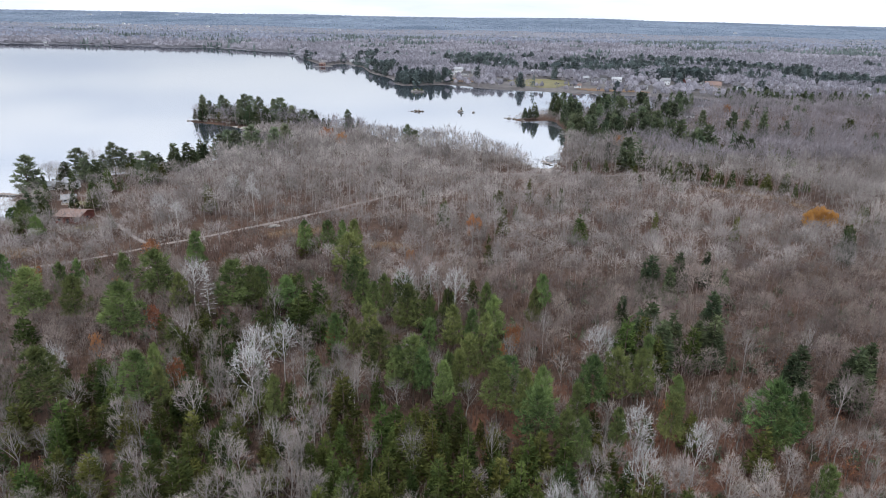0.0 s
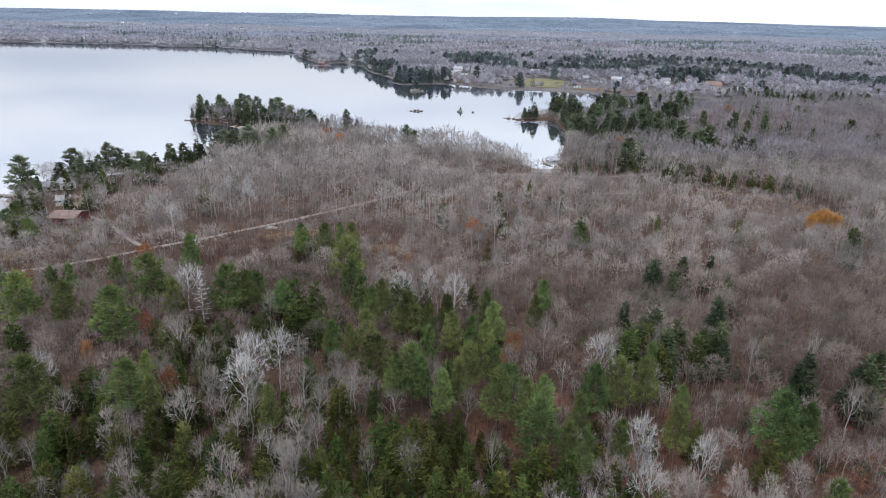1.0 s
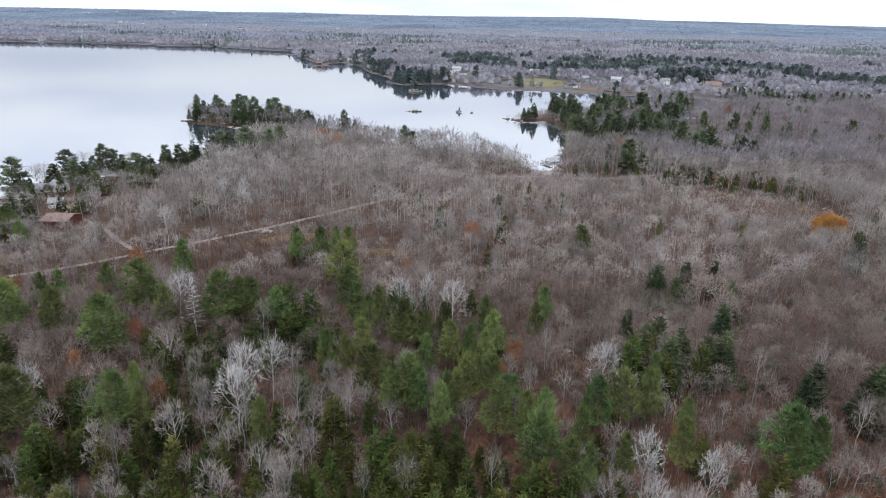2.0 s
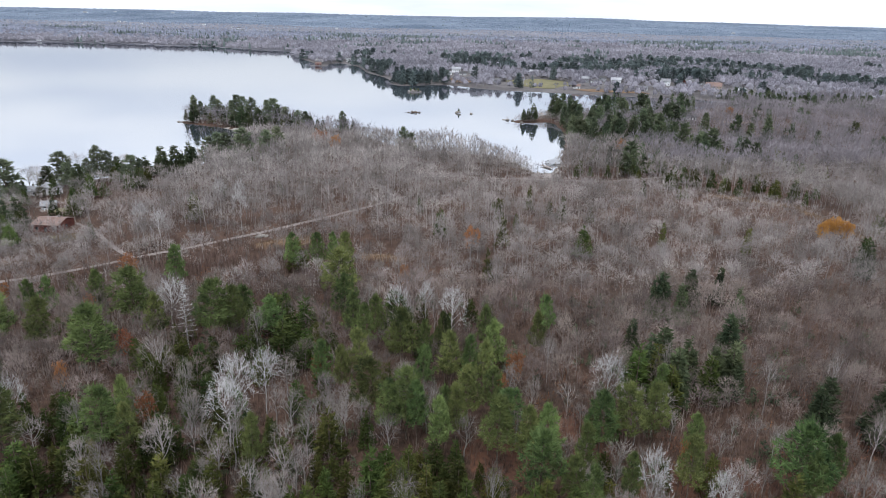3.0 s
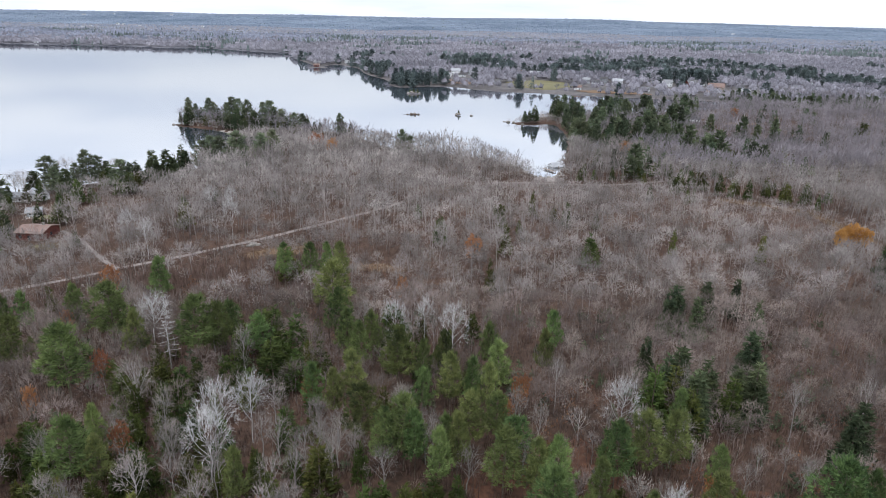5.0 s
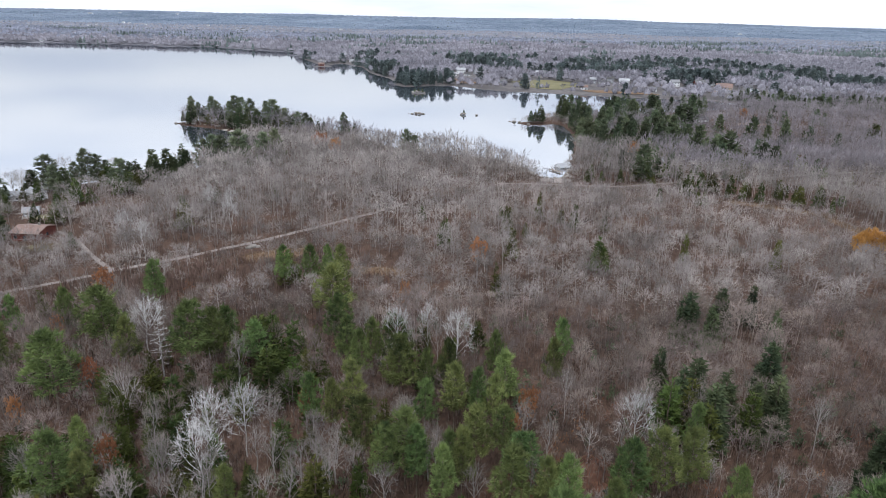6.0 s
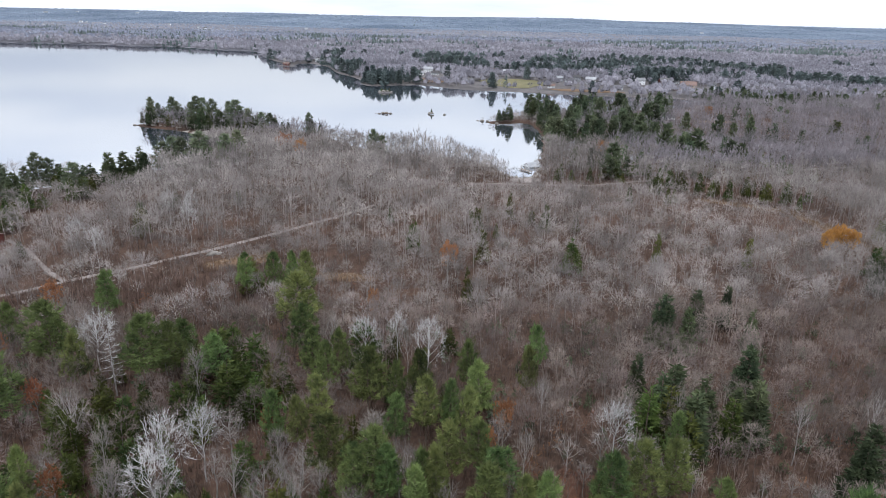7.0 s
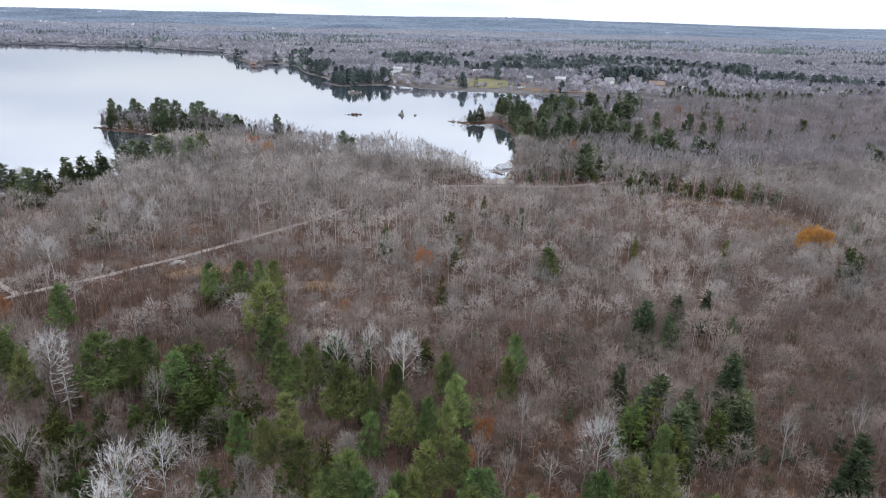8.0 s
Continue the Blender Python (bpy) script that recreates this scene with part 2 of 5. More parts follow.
def land(x, y, d=None):
    """The ground's height over the lake."""
    x, y = np.atleast_1d(np.asarray(x, float)), np.atleast_1d(np.asarray(y, float))
    d = shore(x, y) if d is None else d
    inland = smooth(5, 90, d)
    z = 0.9 + 2.6 * inland + 2.2 * inland * (ripple(x, y, 120, 1) - 0.4) + 0.7 * inland * (ripple(x, y, 22, 2) - 0.5)
    z = z + 4.4 * inland * smooth(85, 150, y) * (1 - smooth(225, 325, y)) * smooth(-125, -60, x) * (1 - smooth(200, 330, x))
    z = z + 9 * smooth(120, 700, d) * smooth(800, 2000, y) * ripple(x, y, 500, 3)
    crest = 71 + 9 * np.exp(-((x - 1150) / 700) ** 2) + 7 * (ripple(x, y, 900, 4) - 0.5) - 5 * smooth(-900, -3000, x) - 2 * smooth(1800, 3600, x)
    z = z + np.clip((y - 1900) / 2650, 0, 1) ** 2.4 * crest + 3 * smooth(2000, 3200, y) * (ripple(x, y, 240, 5) - 0.5)
    return np.where(d > 0, 0.05 + (z - 0.05) * smooth(0, 5, d), -1.8 * smooth(0, 8, -d) - 0.02)


def height(x, y):
    return float(land(x, y)[0])


def sheet(name, V, T, mat, parent=None):
    """One mesh from arrays of places and triangles."""
    me = bpy.data.meshes.new(name)
    me.vertices.add(len(V))
    me.vertices.foreach_set("co", np.ascontiguousarray(V, np.float32).ravel())
    me.loops.add(T.size)
    me.loops.foreach_set("vertex_index", np.ascontiguousarray(T, np.int32).ravel())
    me.polygons.add(len(T))
    me.polygons.foreach_set("loop_start", np.arange(0, T.size, T.shape[1], dtype=np.int32))
    me.update(calc_edges=True)
    me.materials.append(mat)
    return me


def lattice(nx, ny):
    """The quads of a grid of nx by ny places, row after row."""
    i = (np.arange(ny - 1)[:, None] * nx + np.arange(nx - 1)[None, :]).ravel()
    return np.stack([i, i + 1, i + nx + 1, i + nx], 1)


def part(name, data, material=None, parent=None, label=""):
    """Links a bmesh or a mesh as one object, under a thing if one is given."""
    if isinstance(data, bmesh.types.BMesh):
        me = bpy.data.meshes.new(name)
        data.to_mesh(me)
        data.free()
    else:
        me = data
    if material is not None and not me.materials:
        me.materials.append(material)
    ob = new(name, me)
    if parent is not None:
        ob.parent = parent
    return tagged(ob, label)


gx = np.concatenate([-np.geomspace(5600, 265, 46), np.arange(-260, 261, 5.0), np.geomspace(265, 5600, 46)])
gy = np.concatenate([-np.geomspace(2500, 70, 24), np.arange(-64, 640, 5.0), np.arange(640, 1720, 10.0), np.geomspace(1722, 4930, 60)])
X, Y = np.meshgrid(gx, gy)
Z = land(X.ravel(), Y.ravel())
ground = new("ground", sheet("ground", np.stack([X.ravel(), Y.ravel(), Z], 1), lattice(len(gx), len(gy)), GROUND))
ground.data.shade_smooth()
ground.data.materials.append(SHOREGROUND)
ground.data.materials.append(HAZEGROUND)
ground.data.materials.append(HAZEHILL)
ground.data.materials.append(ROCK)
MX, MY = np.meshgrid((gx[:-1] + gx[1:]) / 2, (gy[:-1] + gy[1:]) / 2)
# beyond 1300 m the ground takes the haze-tinted colours
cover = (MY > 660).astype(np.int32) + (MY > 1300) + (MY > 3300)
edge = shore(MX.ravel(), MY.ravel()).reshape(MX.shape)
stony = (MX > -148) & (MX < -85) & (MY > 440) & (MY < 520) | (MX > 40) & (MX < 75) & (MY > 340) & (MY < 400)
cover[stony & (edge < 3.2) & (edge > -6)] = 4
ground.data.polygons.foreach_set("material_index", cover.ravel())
tagged(ground, "leaf-littered brown woodland ground reaching the horizon", "ground", kind="structure")

lx, ly = np.linspace(-2850, 420, 60), np.linspace(20, 1800, 50)
X, Y = np.meshgrid(lx, ly)
water = new("water", sheet("water", np.stack([X.ravel(), Y.ravel(), 0 * X.ravel()], 1), lattice(60, 50), WATER))
tagged(water, "calm pale lake reflecting the overcast sky", "lake", kind="structure")

ROAD = rounded([(-215, 150), (-168, 172), (-124, 192), (-109, 200), (-92, 208), (-75, 216), (-58, 228), (-46, 242), (-33, 259), (-19, 277), (4, 312), (29, 336),
                (56, 342), (85, 338), (120, 344), (163, 355), (215, 372), (300, 395)], 6)
DRIVE = rounded([(-93, 207), (-100, 214), (-109, 225), (-120, 239), (-128, 247), (-135, 253)], 6)


def ribbon(name, line, wide, mat, label, lift=0.07):
    """A road along a line, draped over the ground, with ragged edges."""
    way = np.gradient(line, axis=0)
    side = np.stack([-way[:, 1], way[:, 0]], 1) / np.linalg.norm(way, axis=1)[:, None]
    off = np.linspace(-0.5, 0.5, 7)
    P = line[:, None, :] + side[:, None, :] * (off[None, :, None] * wide * (1 + 0.25 * (ripple(line[:, 0], line[:, 1], 6)[:, None, None] - 0.5)))
    z = land(P[..., 0].ravel(), P[..., 1].ravel()) + lift + 0.06 * np.tile(1 - (2 * off) ** 2, len(line))
    ob = new(name, sheet(name, np.concatenate([P.reshape(-1, 2), z[:, None]], 1), lattice(7, len(line)), mat))
    ob.data.shade_smooth()
    return tagged(ob, label, "road", kind="structure")


ribbon("road", rounded(ROAD[:57], 3), 2.2, GRAVEL, "pale gravel road running through bare woods")
ribbon("bay_road", rounded(ROAD[66:], 3), 2.8, GRAVEL, "pale gravel road passing the end of the bay")
ribbon("driveway", rounded(DRIVE, 3), 1.5, GRAVEL, "gravel drive leading to a brown-roofed house", 0.1)


def patch(name, x, y, rx, ry, turn, mat, label, category, lift=0.1):
    """A field or a yard: an uneven round patch draped over the ground."""
    k, a = np.meshgrid(np.linspace(0, 1, 12), np.linspace(0, 2 * np.pi, 49))
    rag = 1 + 0.35 * (ripple(np.cos(a) * 3 + x, np.sin(a) * 3 + y, 1.1) - 0.5)
    u, v = k * rx * rag * np.cos(a), k * ry * rag * np.sin(a)
    c, s = math.cos(radians(turn)), math.sin(radians(turn))
    px, py = (x + c * u - s * v).ravel(), (y + s * u + c * v).ravel()
    z = land(px, py) + lift - 0.25 * (k.ravel() > 0.98)
    ob = new(name, sheet(name, np.stack([px, py, z], 1), lattice(12, 49), mat))
    ob.data.shade_smooth()
    return tagged(ob, label, category, kind="structure")


# x, y, half-widths, turn, what covers it
OPEN = [(-48, 217, 11, 5, 32, "s"), (-17, 205, 11, 3, -10, "s"), (140, 292, 21, 3.6, -40, "s"), (153, 254, 3, 22, 0, "s"), (-131, 235, 9, 4, 25, "d"),
        (-142, 206, 10, 6, 0, "s"), (132, 862, 40, 48, -10, "l"), (60, 352, 9, 6, 0, "g"), (-151, 271, 6, 3, 0, "l"), (246, 548, 14, 6, 0, "s"),
        (205, 790, 42, 12, -14, "s"), (34, 880, 26, 22, 0, "s"), (321, 797, 14, 8, -5, "s"), (330, 1560, 150, 40, 5, "s"), (900, 1500, 140, 40, 0, "s")]
COVERS = {"d": (YARD, "worn olive-brown grass yard beside a house"), "s": (STRAW, "dry straw-coloured grass clearing"), "g": (GRAVEL, "bare gravel yard"), "l": (LAWN, "mown green lakeside meadow")}
for k, (x, y, rx, ry, turn, what) in enumerate(OPEN):
    patch("field_%d" % (k + 1), x, y, rx, ry, turn, *COVERS[what], "clearing", 0.16 if y < 700 else 0.6)


for k, (x, y, rx, ry, turn) in enumerate([(20, 113, 15, 8, 20), (46, 100, 20, 9, 10), (72, 101, 12, 9, -20), (62, 84, 18, 6, 0)]):
    patch("leaf_drift_%d" % (k + 1), x, y, rx, ry, turn, LITTER, "rust-red fallen leaves covering the wood floor", "leaf litter", 0.12)


# ---- trees ----
def unit(v):
    return v / (np.linalg.norm(v, axis=-1, keepdims=True) + 1e-9)


def blades(start, end, wide, rnd):
    """Thin tapered slips from start to end: one triangle each."""
    way = unit(end - start)
    side = unit(np.cross(way, rnd.normal(size=way.shape)))
    w = np.broadcast_to(np.asarray(wide, float), (len(start),))[:, None]
    V = np.stack([start - side * w / 2, start + side * w / 2, end], 1).reshape(-1, 3)
    return V, np.arange(len(V)).reshape(-1, 3)


def tubes(lines, radii, sides=4):
    """Tapered limbs along lines of places; each line an array of n places, radii likewise."""
    Vs, Ts, base = [], [], 0
    for line, rad in zip(lines, radii):
        line, rad = np.asarray(line), np.asarray(rad)
        way = unit(np.gradient(line, axis=0))
        a = unit(np.cross(way, np.array([0.31, 0.95, 0.05])))
        b = np.cross(way, a)
        ang = np.arange(sides) * 2 * np.pi / sides
        ring = line[:, None] + rad[:, None, None] * (a[:, None] * np.cos(ang)[None, :, None] + b[:, None] * np.sin(ang)[None, :, None])
        n = len(line)
        Vs.append(ring.reshape(-1, 3))
        i = np.arange(n - 1)[:, None] * sides
        j, k = np.arange(sides)[None], (np.arange(sides)[None] + 1) % sides
        q = np.stack([(i + j), (i + k), (i + sides + k), (i + sides + j)], -1).reshape(-1, 4)
        Ts.append(np.concatenate([q[:, [0, 1, 2]], q[:, [0, 2, 3]]]) + base)
        base += n * sides
    return np.concatenate(Vs), np.concatenate(Ts)


def joined(*bits):
    V, T, base = [], [], 0
    for v, t in bits:
        V.append(v)
        T.append(t + base)
        base += len(v)
    return np.concatenate(V), np.concatenate(T)


def grow_hardwood(seed, limbs=14, forks=6, twigs=7, thick=1.0, spread=1.0, low=0.3, twig=1.0, stout=True, rough=0.40, reach=(0.5, 1.3)):
    """A bare tree 10 m high: a trunk, limbs that rise into a rounded crown, forks and a fine outer fringe of twigs."""
    r = np.random.default_rng(seed)
    h = 10.0
    lean = r.normal(0, 0.4, 2)
    z = np.linspace(0, 0.8 * h, 6)
    stem = np.stack([lean[0] * (z / h) ** 1.5 + 0.14 * np.sin(z + seed), lean[1] * (z / h) ** 1.5 + 0.14 * np.cos(1.3 * z + seed), z - 0.4], 1)
    trunk = tubes([stem], [np.linspace(0.15, 0.04, 6) * thick], 5)
    heart = np.array([lean[0] * 0.5, lean[1] * 0.5, (0.40 + 0.3 * low) * h])
    shell = np.array([0.30 * spread, 0.30 * spread, 0.5 - 0.3 * low]) * h
    turn = np.arange(limbs) * 2.4 + r.uniform(-0.5, 0.5, limbs)
    up = np.sqrt((np.arange(limbs) + 0.5) / limbs) * 1.0 + r.uniform(-0.06, 0.06, limbs)
    up = np.clip(up * 1.1 - 0.12, 0.0, 0.98)
    aim = np.stack([np.cos(turn) * np.sqrt(1 - up * up), np.sin(turn) * np.sqrt(1 - up * up), up], 1)
    lump = 1 + r.uniform(-0.22, 0.16, (limbs, 1))
    tip = heart + aim * shell * 0.72 * lump
    at = np.clip(low + 0.5 * (up + 0.15) + r.uniform(-0.05, 0.05, limbs), low, 0.95)
    root = np.stack([np.interp(at * 0.8 * h, z, stem[:, k]) for k in range(3)], 1)
    root[:, 2] = np.minimum(root[:, 2], tip[:, 2] - 0.5)
    mid = root * 0.5 + tip * 0.5 + r.normal(0, 0.14, (limbs, 3)) - np.array([0, 0, 0.15])
    if stout:
        arms = tubes([np.stack([a, b, c]) for a, b, c in zip(root, mid, tip)], [np.array([0.062, 0.042, 0.018]) * thick] * limbs, 3)
    else:
        arms = blades(root, tip, 0.08 * thick, r)
        trunk = tubes([stem[::5]], [np.array([0.11, 0.04]) * thick], 3)
    n = limbs * forks
    k = r.uniform(0.35, 1.0, (n, 1))
    m2, t2 = np.repeat(mid, forks, 0), np.repeat(tip, forks, 0)
    s2 = m2 + (t2 - m2) * k
    d2 = unit(np.repeat(aim, forks, 0) + r.normal(0, 0.36, (n, 3)))
    e2 = heart + d2 * shell * np.repeat(lump, forks, 0) * r.uniform(0.8, 1.0, (n, 1))
    forked = blades(s2, e2, 0.05 * thick, r)
    bits = [] if stout else [arms, forked]
    if stout:
        trunk = joined(trunk, arms, forked)
    if twigs:
        q = r.uniform(0.35, 1.0, (n, twigs, 1))
        s3 = (s2[:, None] + (e2 - s2)[:, None] * q).reshape(-1, 3)
        w3 = unit(np.repeat(unit(e2 - s2), twigs, 0) * 0.5 + np.repeat(d2, twigs, 0) * 0.7 + r.normal(0, rough, (n * twigs, 3)) + np.array([0, 0, 0.28]))
        e3 = s3 + w3 * r.uniform(*reach, (n * twigs, 1))
        bits.append(blades(s3, e3, 0.036 * twig, r))
    return trunk, joined(*bits)


def tufts(at, out, size, count, rnd, flat=0.6, slim=0.42):
    """Bunches of needles: slips that spread from each place, mostly outward and up."""
    n = len(at)
    way = unit(np.repeat(out, count, 0) * 0.8 + rnd.normal(0, 0.75, (n * count, 3)) * np.array([1, 1, flat]) + np.array([0, 0, 0.25]))
    s = np.repeat(at, count, 0) + rnd.normal(0, 0.16, (n * count, 3)) * size
    L = size * rnd.uniform(0.6, 1.2, (n * count, 1))
    V, T = blades(s, s + way * L, slim * size, rnd)
    return V, T


def grow_pine(seed, levels=9, arms=6, along=2, count=17, size=0.98, slim=0.165, foot=4.0, wide=3.7):
    """A white pine 10 m high: whorls of nearly level arms that carry broad flat pads of needles, ragged in outline."""
    r = np.random.default_rng(seed)
    z = np.linspace(0, 9.8, 6)
    stem = np.stack([0.1 * np.sin(z * 0.7 + seed), 0.1 * np.cos(z * 0.6 + seed), z - 0.4], 1)
    lines, radii, at, out = [stem], [np.linspace(0.19, 0.02, 6)], [], []
    for k in range(levels):
        f = k / (levels - 1)
        hz = foot + (9.6 - foot) * f
        full = wide * (1 - f) ** 0.66 * (0.7 + 0.3 * min(1, f * 4 + 0.1)) + 0.3
        n = max(3, int(round(arms * (1 - 0.4 * f))))
        for j in range(n):
            a = 2 * np.pi * (j + 0.6 * r.random()) / n + k * 1.1
            L = full * r.uniform(0.55, 1.15) * (1 + 0.14 * np.sin(2 * a + seed))
            d = np.array([np.cos(a), np.sin(a), 0.04 + 0.55 * f * f + r.uniform(-0.08, 0.14)])
            across = np.array([-np.sin(a), np.cos(a), 0])
            root = np.array([stem[0, 0], stem[0, 1], hz + r.uniform(-0.18, 0.18)])
            tip = root + d * L
            lines.append(np.stack([root, tip]))
            radii.append(np.array([0.045, 0.012]))
            q = np.linspace(0.42, 1.0, along)
            q = np.concatenate([q, q[1:] - 0.1, q[1:] - 0.1])
            side = np.concatenate([np.zeros(along), np.full(along - 1, 0.30), np.full(along - 1, -0.30)]) * L * r.uniform(0.7, 1.2, len(q))
            at.append(root + (tip - root) * q[:, None] + across * side[:, None] + r.normal(0, 0.12, (len(q), 3)) * np.array([1, 1, 0.6]))
            out.append(unit(d + across * side[:, None] / L))
    wood = tubes([lines[0]], [radii[0]], 5)
    arms_ = tubes(lines[1:], radii[1:], 3)
    return joined(wood, arms_), tufts(np.concatenate(at), np.concatenate(out), size, count, r, 0.45, slim)


def grow_cone(seed, wide=1.7, count=240, each=5, size=0.68, base=0.8, droop=0.0, slim=0.42):
    """A cedar, spruce or fir 10 m high: a ragged cone of short sprays round a straight trunk."""
    r = np.random.default_rng(seed)
    z = np.linspace(0, 9.9, 4)
    wood = tubes([np.stack([0 * z, 0 * z, z - 0.4], 1)], [np.linspace(0.15, 0.02, 4)], 5)
    f = 1 - np.sqrt(r.random(count)) * 0.98
    f = np.round(f * 16) / 16 * 0.7 + f * 0.3
    a = r.uniform(0, 2 * np.pi, count)
    lobes = 1 + 0.22 * np.sin(3 * a + seed) + 0.12 * np.sin(7 * a + 9 * f)
    rad = wide * (1 - f) ** 0.8 * lobes * np.sqrt(r.uniform(0.25, 1.0, count)) + 0.06
    at = np.stack([rad * np.cos(a), rad * np.sin(a), base + (9.9 - base) * f], 1)
    out = np.stack([np.cos(a), np.sin(a), 0.35 + 0.4 * f - droop], 1)
    return wood, tufts(at, out, size, each, r, 0.6, slim)


def grow_leafy(seed, count=260, each=5):
    """A small broadleaf tree 10 m high that has kept its dead leaves."""
    r = np.random.default_rng(seed)
    trunk, crown = grow_hardwood(seed, 10, 4, 3)
    d = unit(r.normal(size=(count, 3)) + np.array([0, 0, 0.3]))
    at = np.array([0, 0, 7.2]) + d * np.array([2.6, 2.6, 2.5]) * np.cbrt(r.uniform(0.15, 1, (count, 1))) * (1 + 0.3 * np.sin(5 * d[:, :1] + 4 * d[:, 1:2]))
    return joined(trunk, crown), tufts(at, d, 0.5, each, r)


def grow_snag(seed):
    """A dead larch: a pole with whorls of bare level arms, 10 m high."""
    r = np.random.default_rng(seed)
    z = np.linspace(0, 10, 5)
    wood = tubes([np.stack([0 * z, 0 * z, z - 0.3], 1)], [np.linspace(0.16, 0.02, 5)], 5)
    lines, radii, s, e = [], [], [], []
    for k in range(34):
        f = k / 33
        a = k * 2.4 + r.uniform(-0.3, 0.3)
        L = (2.9 * (1 - f) ** 0.7 + 0.3) * r.uniform(0.7, 1.1)
        p = np.array([0, 0, 2.6 + 7.1 * f])
        q = p + L * np.array([np.cos(a), np.sin(a), 0.12])
        lines.append(np.stack([p, (p + q) / 2 - [0, 0, 0.12], q]))
        radii.append(np.array([0.05, 0.035, 0.012]))
        for g in r.uniform(0.3, 1, 6):
            s.append(p + (q - p) * g)
            e.append(s[-1] + 0.6 * unit(np.array([np.cos(a), np.sin(a), 0.3]) + r.normal(0, 0.6, 3)))
    return wood, joined(tubes(lines, radii, 3), blades(np.array(s), np.array(e), 0.05, r))


class Kind:
    """A kind of tree: a few grown shapes, planted as things of their own."""

    def __init__(self, name, shapes, bark, leaf, label, category, group):
        self.name, self.label, self.category, self.group, self.first = name, label, category, group, []
        self.shapes = [(sheet("trunk", *a, bark), sheet("crown", *b, leaf)) for a, b in shapes]

    def plant(self, x, y, tall, wide=1.0, label="", turn=None, sink=0.0):
        k = len(self.first) if len(self.first) < len(self.shapes) else int(rng.integers(len(self.shapes)))
        turn = rng.uniform(0, 360) if turn is None else turn
        m = Matrix.LocRotScale((x, y, height(x, y) - sink), Euler((0, 0, radians(turn))), (tall / 10 * wide, tall / 10 * wide, tall / 10))
        if k == len(self.first):
            tree = new(self.name)
            tree.empty_display_size = 0.5
            part("trunk", self.shapes[k][0], None, tree)
            part("crown", self.shapes[k][1], None, tree)
            tagged(tree, self.label, self.category, self.group)
            tree.matrix_basis = m
            self.first.append(tree)
        else:
            like = self.first[k]
            keep = like.scale.copy()
            like.scale = (1, 1, 1)
            tree = copy_thing(like, m)
            like.scale = keep
        return tagged(tree, label)


HARD = Kind("bare_tree", [grow_hardwood(s, 13, 8, 6, 0.85, 0.86 + 0.12 * (s % 3 - 1), 0.15 + 0.06 * (s % 4), 0.8, True, 0.48, (0.4, 1.15)) for s in range(11, 19)], BARK, TWIG,
            "leafless grey-brown hardwood tree with fine upswept twigs", "bare tree", "bare hardwoods of the wood")
WHITE = Kind("pale_tree", [grow_hardwood(s, 15, 9, 7, 0.6, 1.0, 0.25, 0.95, True, 0.55, (0.35, 0.95)) for s in range(31, 35)], PALE, PALE,
             "leafless white-barked tree with pale spreading branches", "birch tree", "white-barked trees")
PINE = Kind("pine_tree", [grow_pine(s) for s in range(41, 47)], PINEBARK, NEEDLE,
            "green white pine with layered ragged boughs", "pine tree", "pines of the wood")
SHORE_PINE = Kind("pine_tree", [grow_pine(s, 10, 5, 2, 12, 1.05, 0.24, 1.4, 2.6) for s in range(47, 51)], PINEBARK, HAZENEEDLE,
                  "tall dark green pine full to the ground", "pine tree", "pines along the shore")
CONE = Kind("cedar_tree", [grow_cone(s, 1.9, 200, 4, 0.85, 0.8, 0.0, 0.36) for s in range(51, 57)], PINEBARK, CEDAR,
            "dark olive cone-shaped cedar among bare trees", "cedar tree", "cedars of the wood")
FIR = Kind("spruce_tree", [grow_cone(s, 1.7, 300, 6, 0.75, 0.9, 0.45) for s in range(61, 65)], PINEBARK, SPRUCE,
           "dark pointed spruce standing by the lake shore", "spruce tree", "spruces along the shore")
RUST = Kind("rust_leaved_tree", [grow_leafy(s) for s in range(71, 74)], BARK, RUSTLEAF,
            "small tree still holding rust-brown autumn leaves", "autumn tree", "autumn-coloured trees")
GOLD = Kind("golden_tree", [grow_leafy(s, 420, 8) for s in (75, 76)], BARK, GOLDLEAF,
            "broad tree with bright golden autumn leaves", "autumn tree", "golden autumn trees")
SNAG = Kind("dead_larch", [grow_snag(80)], PALE, PALE, "dead pale larch with level bare branches", "dead tree", "")

taken = []

# x, y and the crown's width
PINES_A = [(-95, 143, 9), (-83, 140, 6.5), (-68, 132, 9.2), (-68, 151, 9.3), (-60, 144, 4.9), (-80, 159, 4.5), (-92, 159, 3.6), (-96, 158, 3.7), (-66, 172, 5.6),
           (-48, 145, 8.1), (-44, 147, 5.1), (-116, 166, 4.4), (-54, 114, 3.6), (-39, 187, 4.4), (-32, 187, 5.1), (-28, 190, 3.8), (-24, 186, 5.4), (-23, 166, 9.1),
           (-20, 154, 5.7), (-17, 145, 5.4), (-14, 141, 4.5), (-14, 130, 4.9), (-12, 146, 4), (-6, 135, 6.5), (3, 139, 3.1), (-1, 136, 3), (-1, 127, 2.9)]
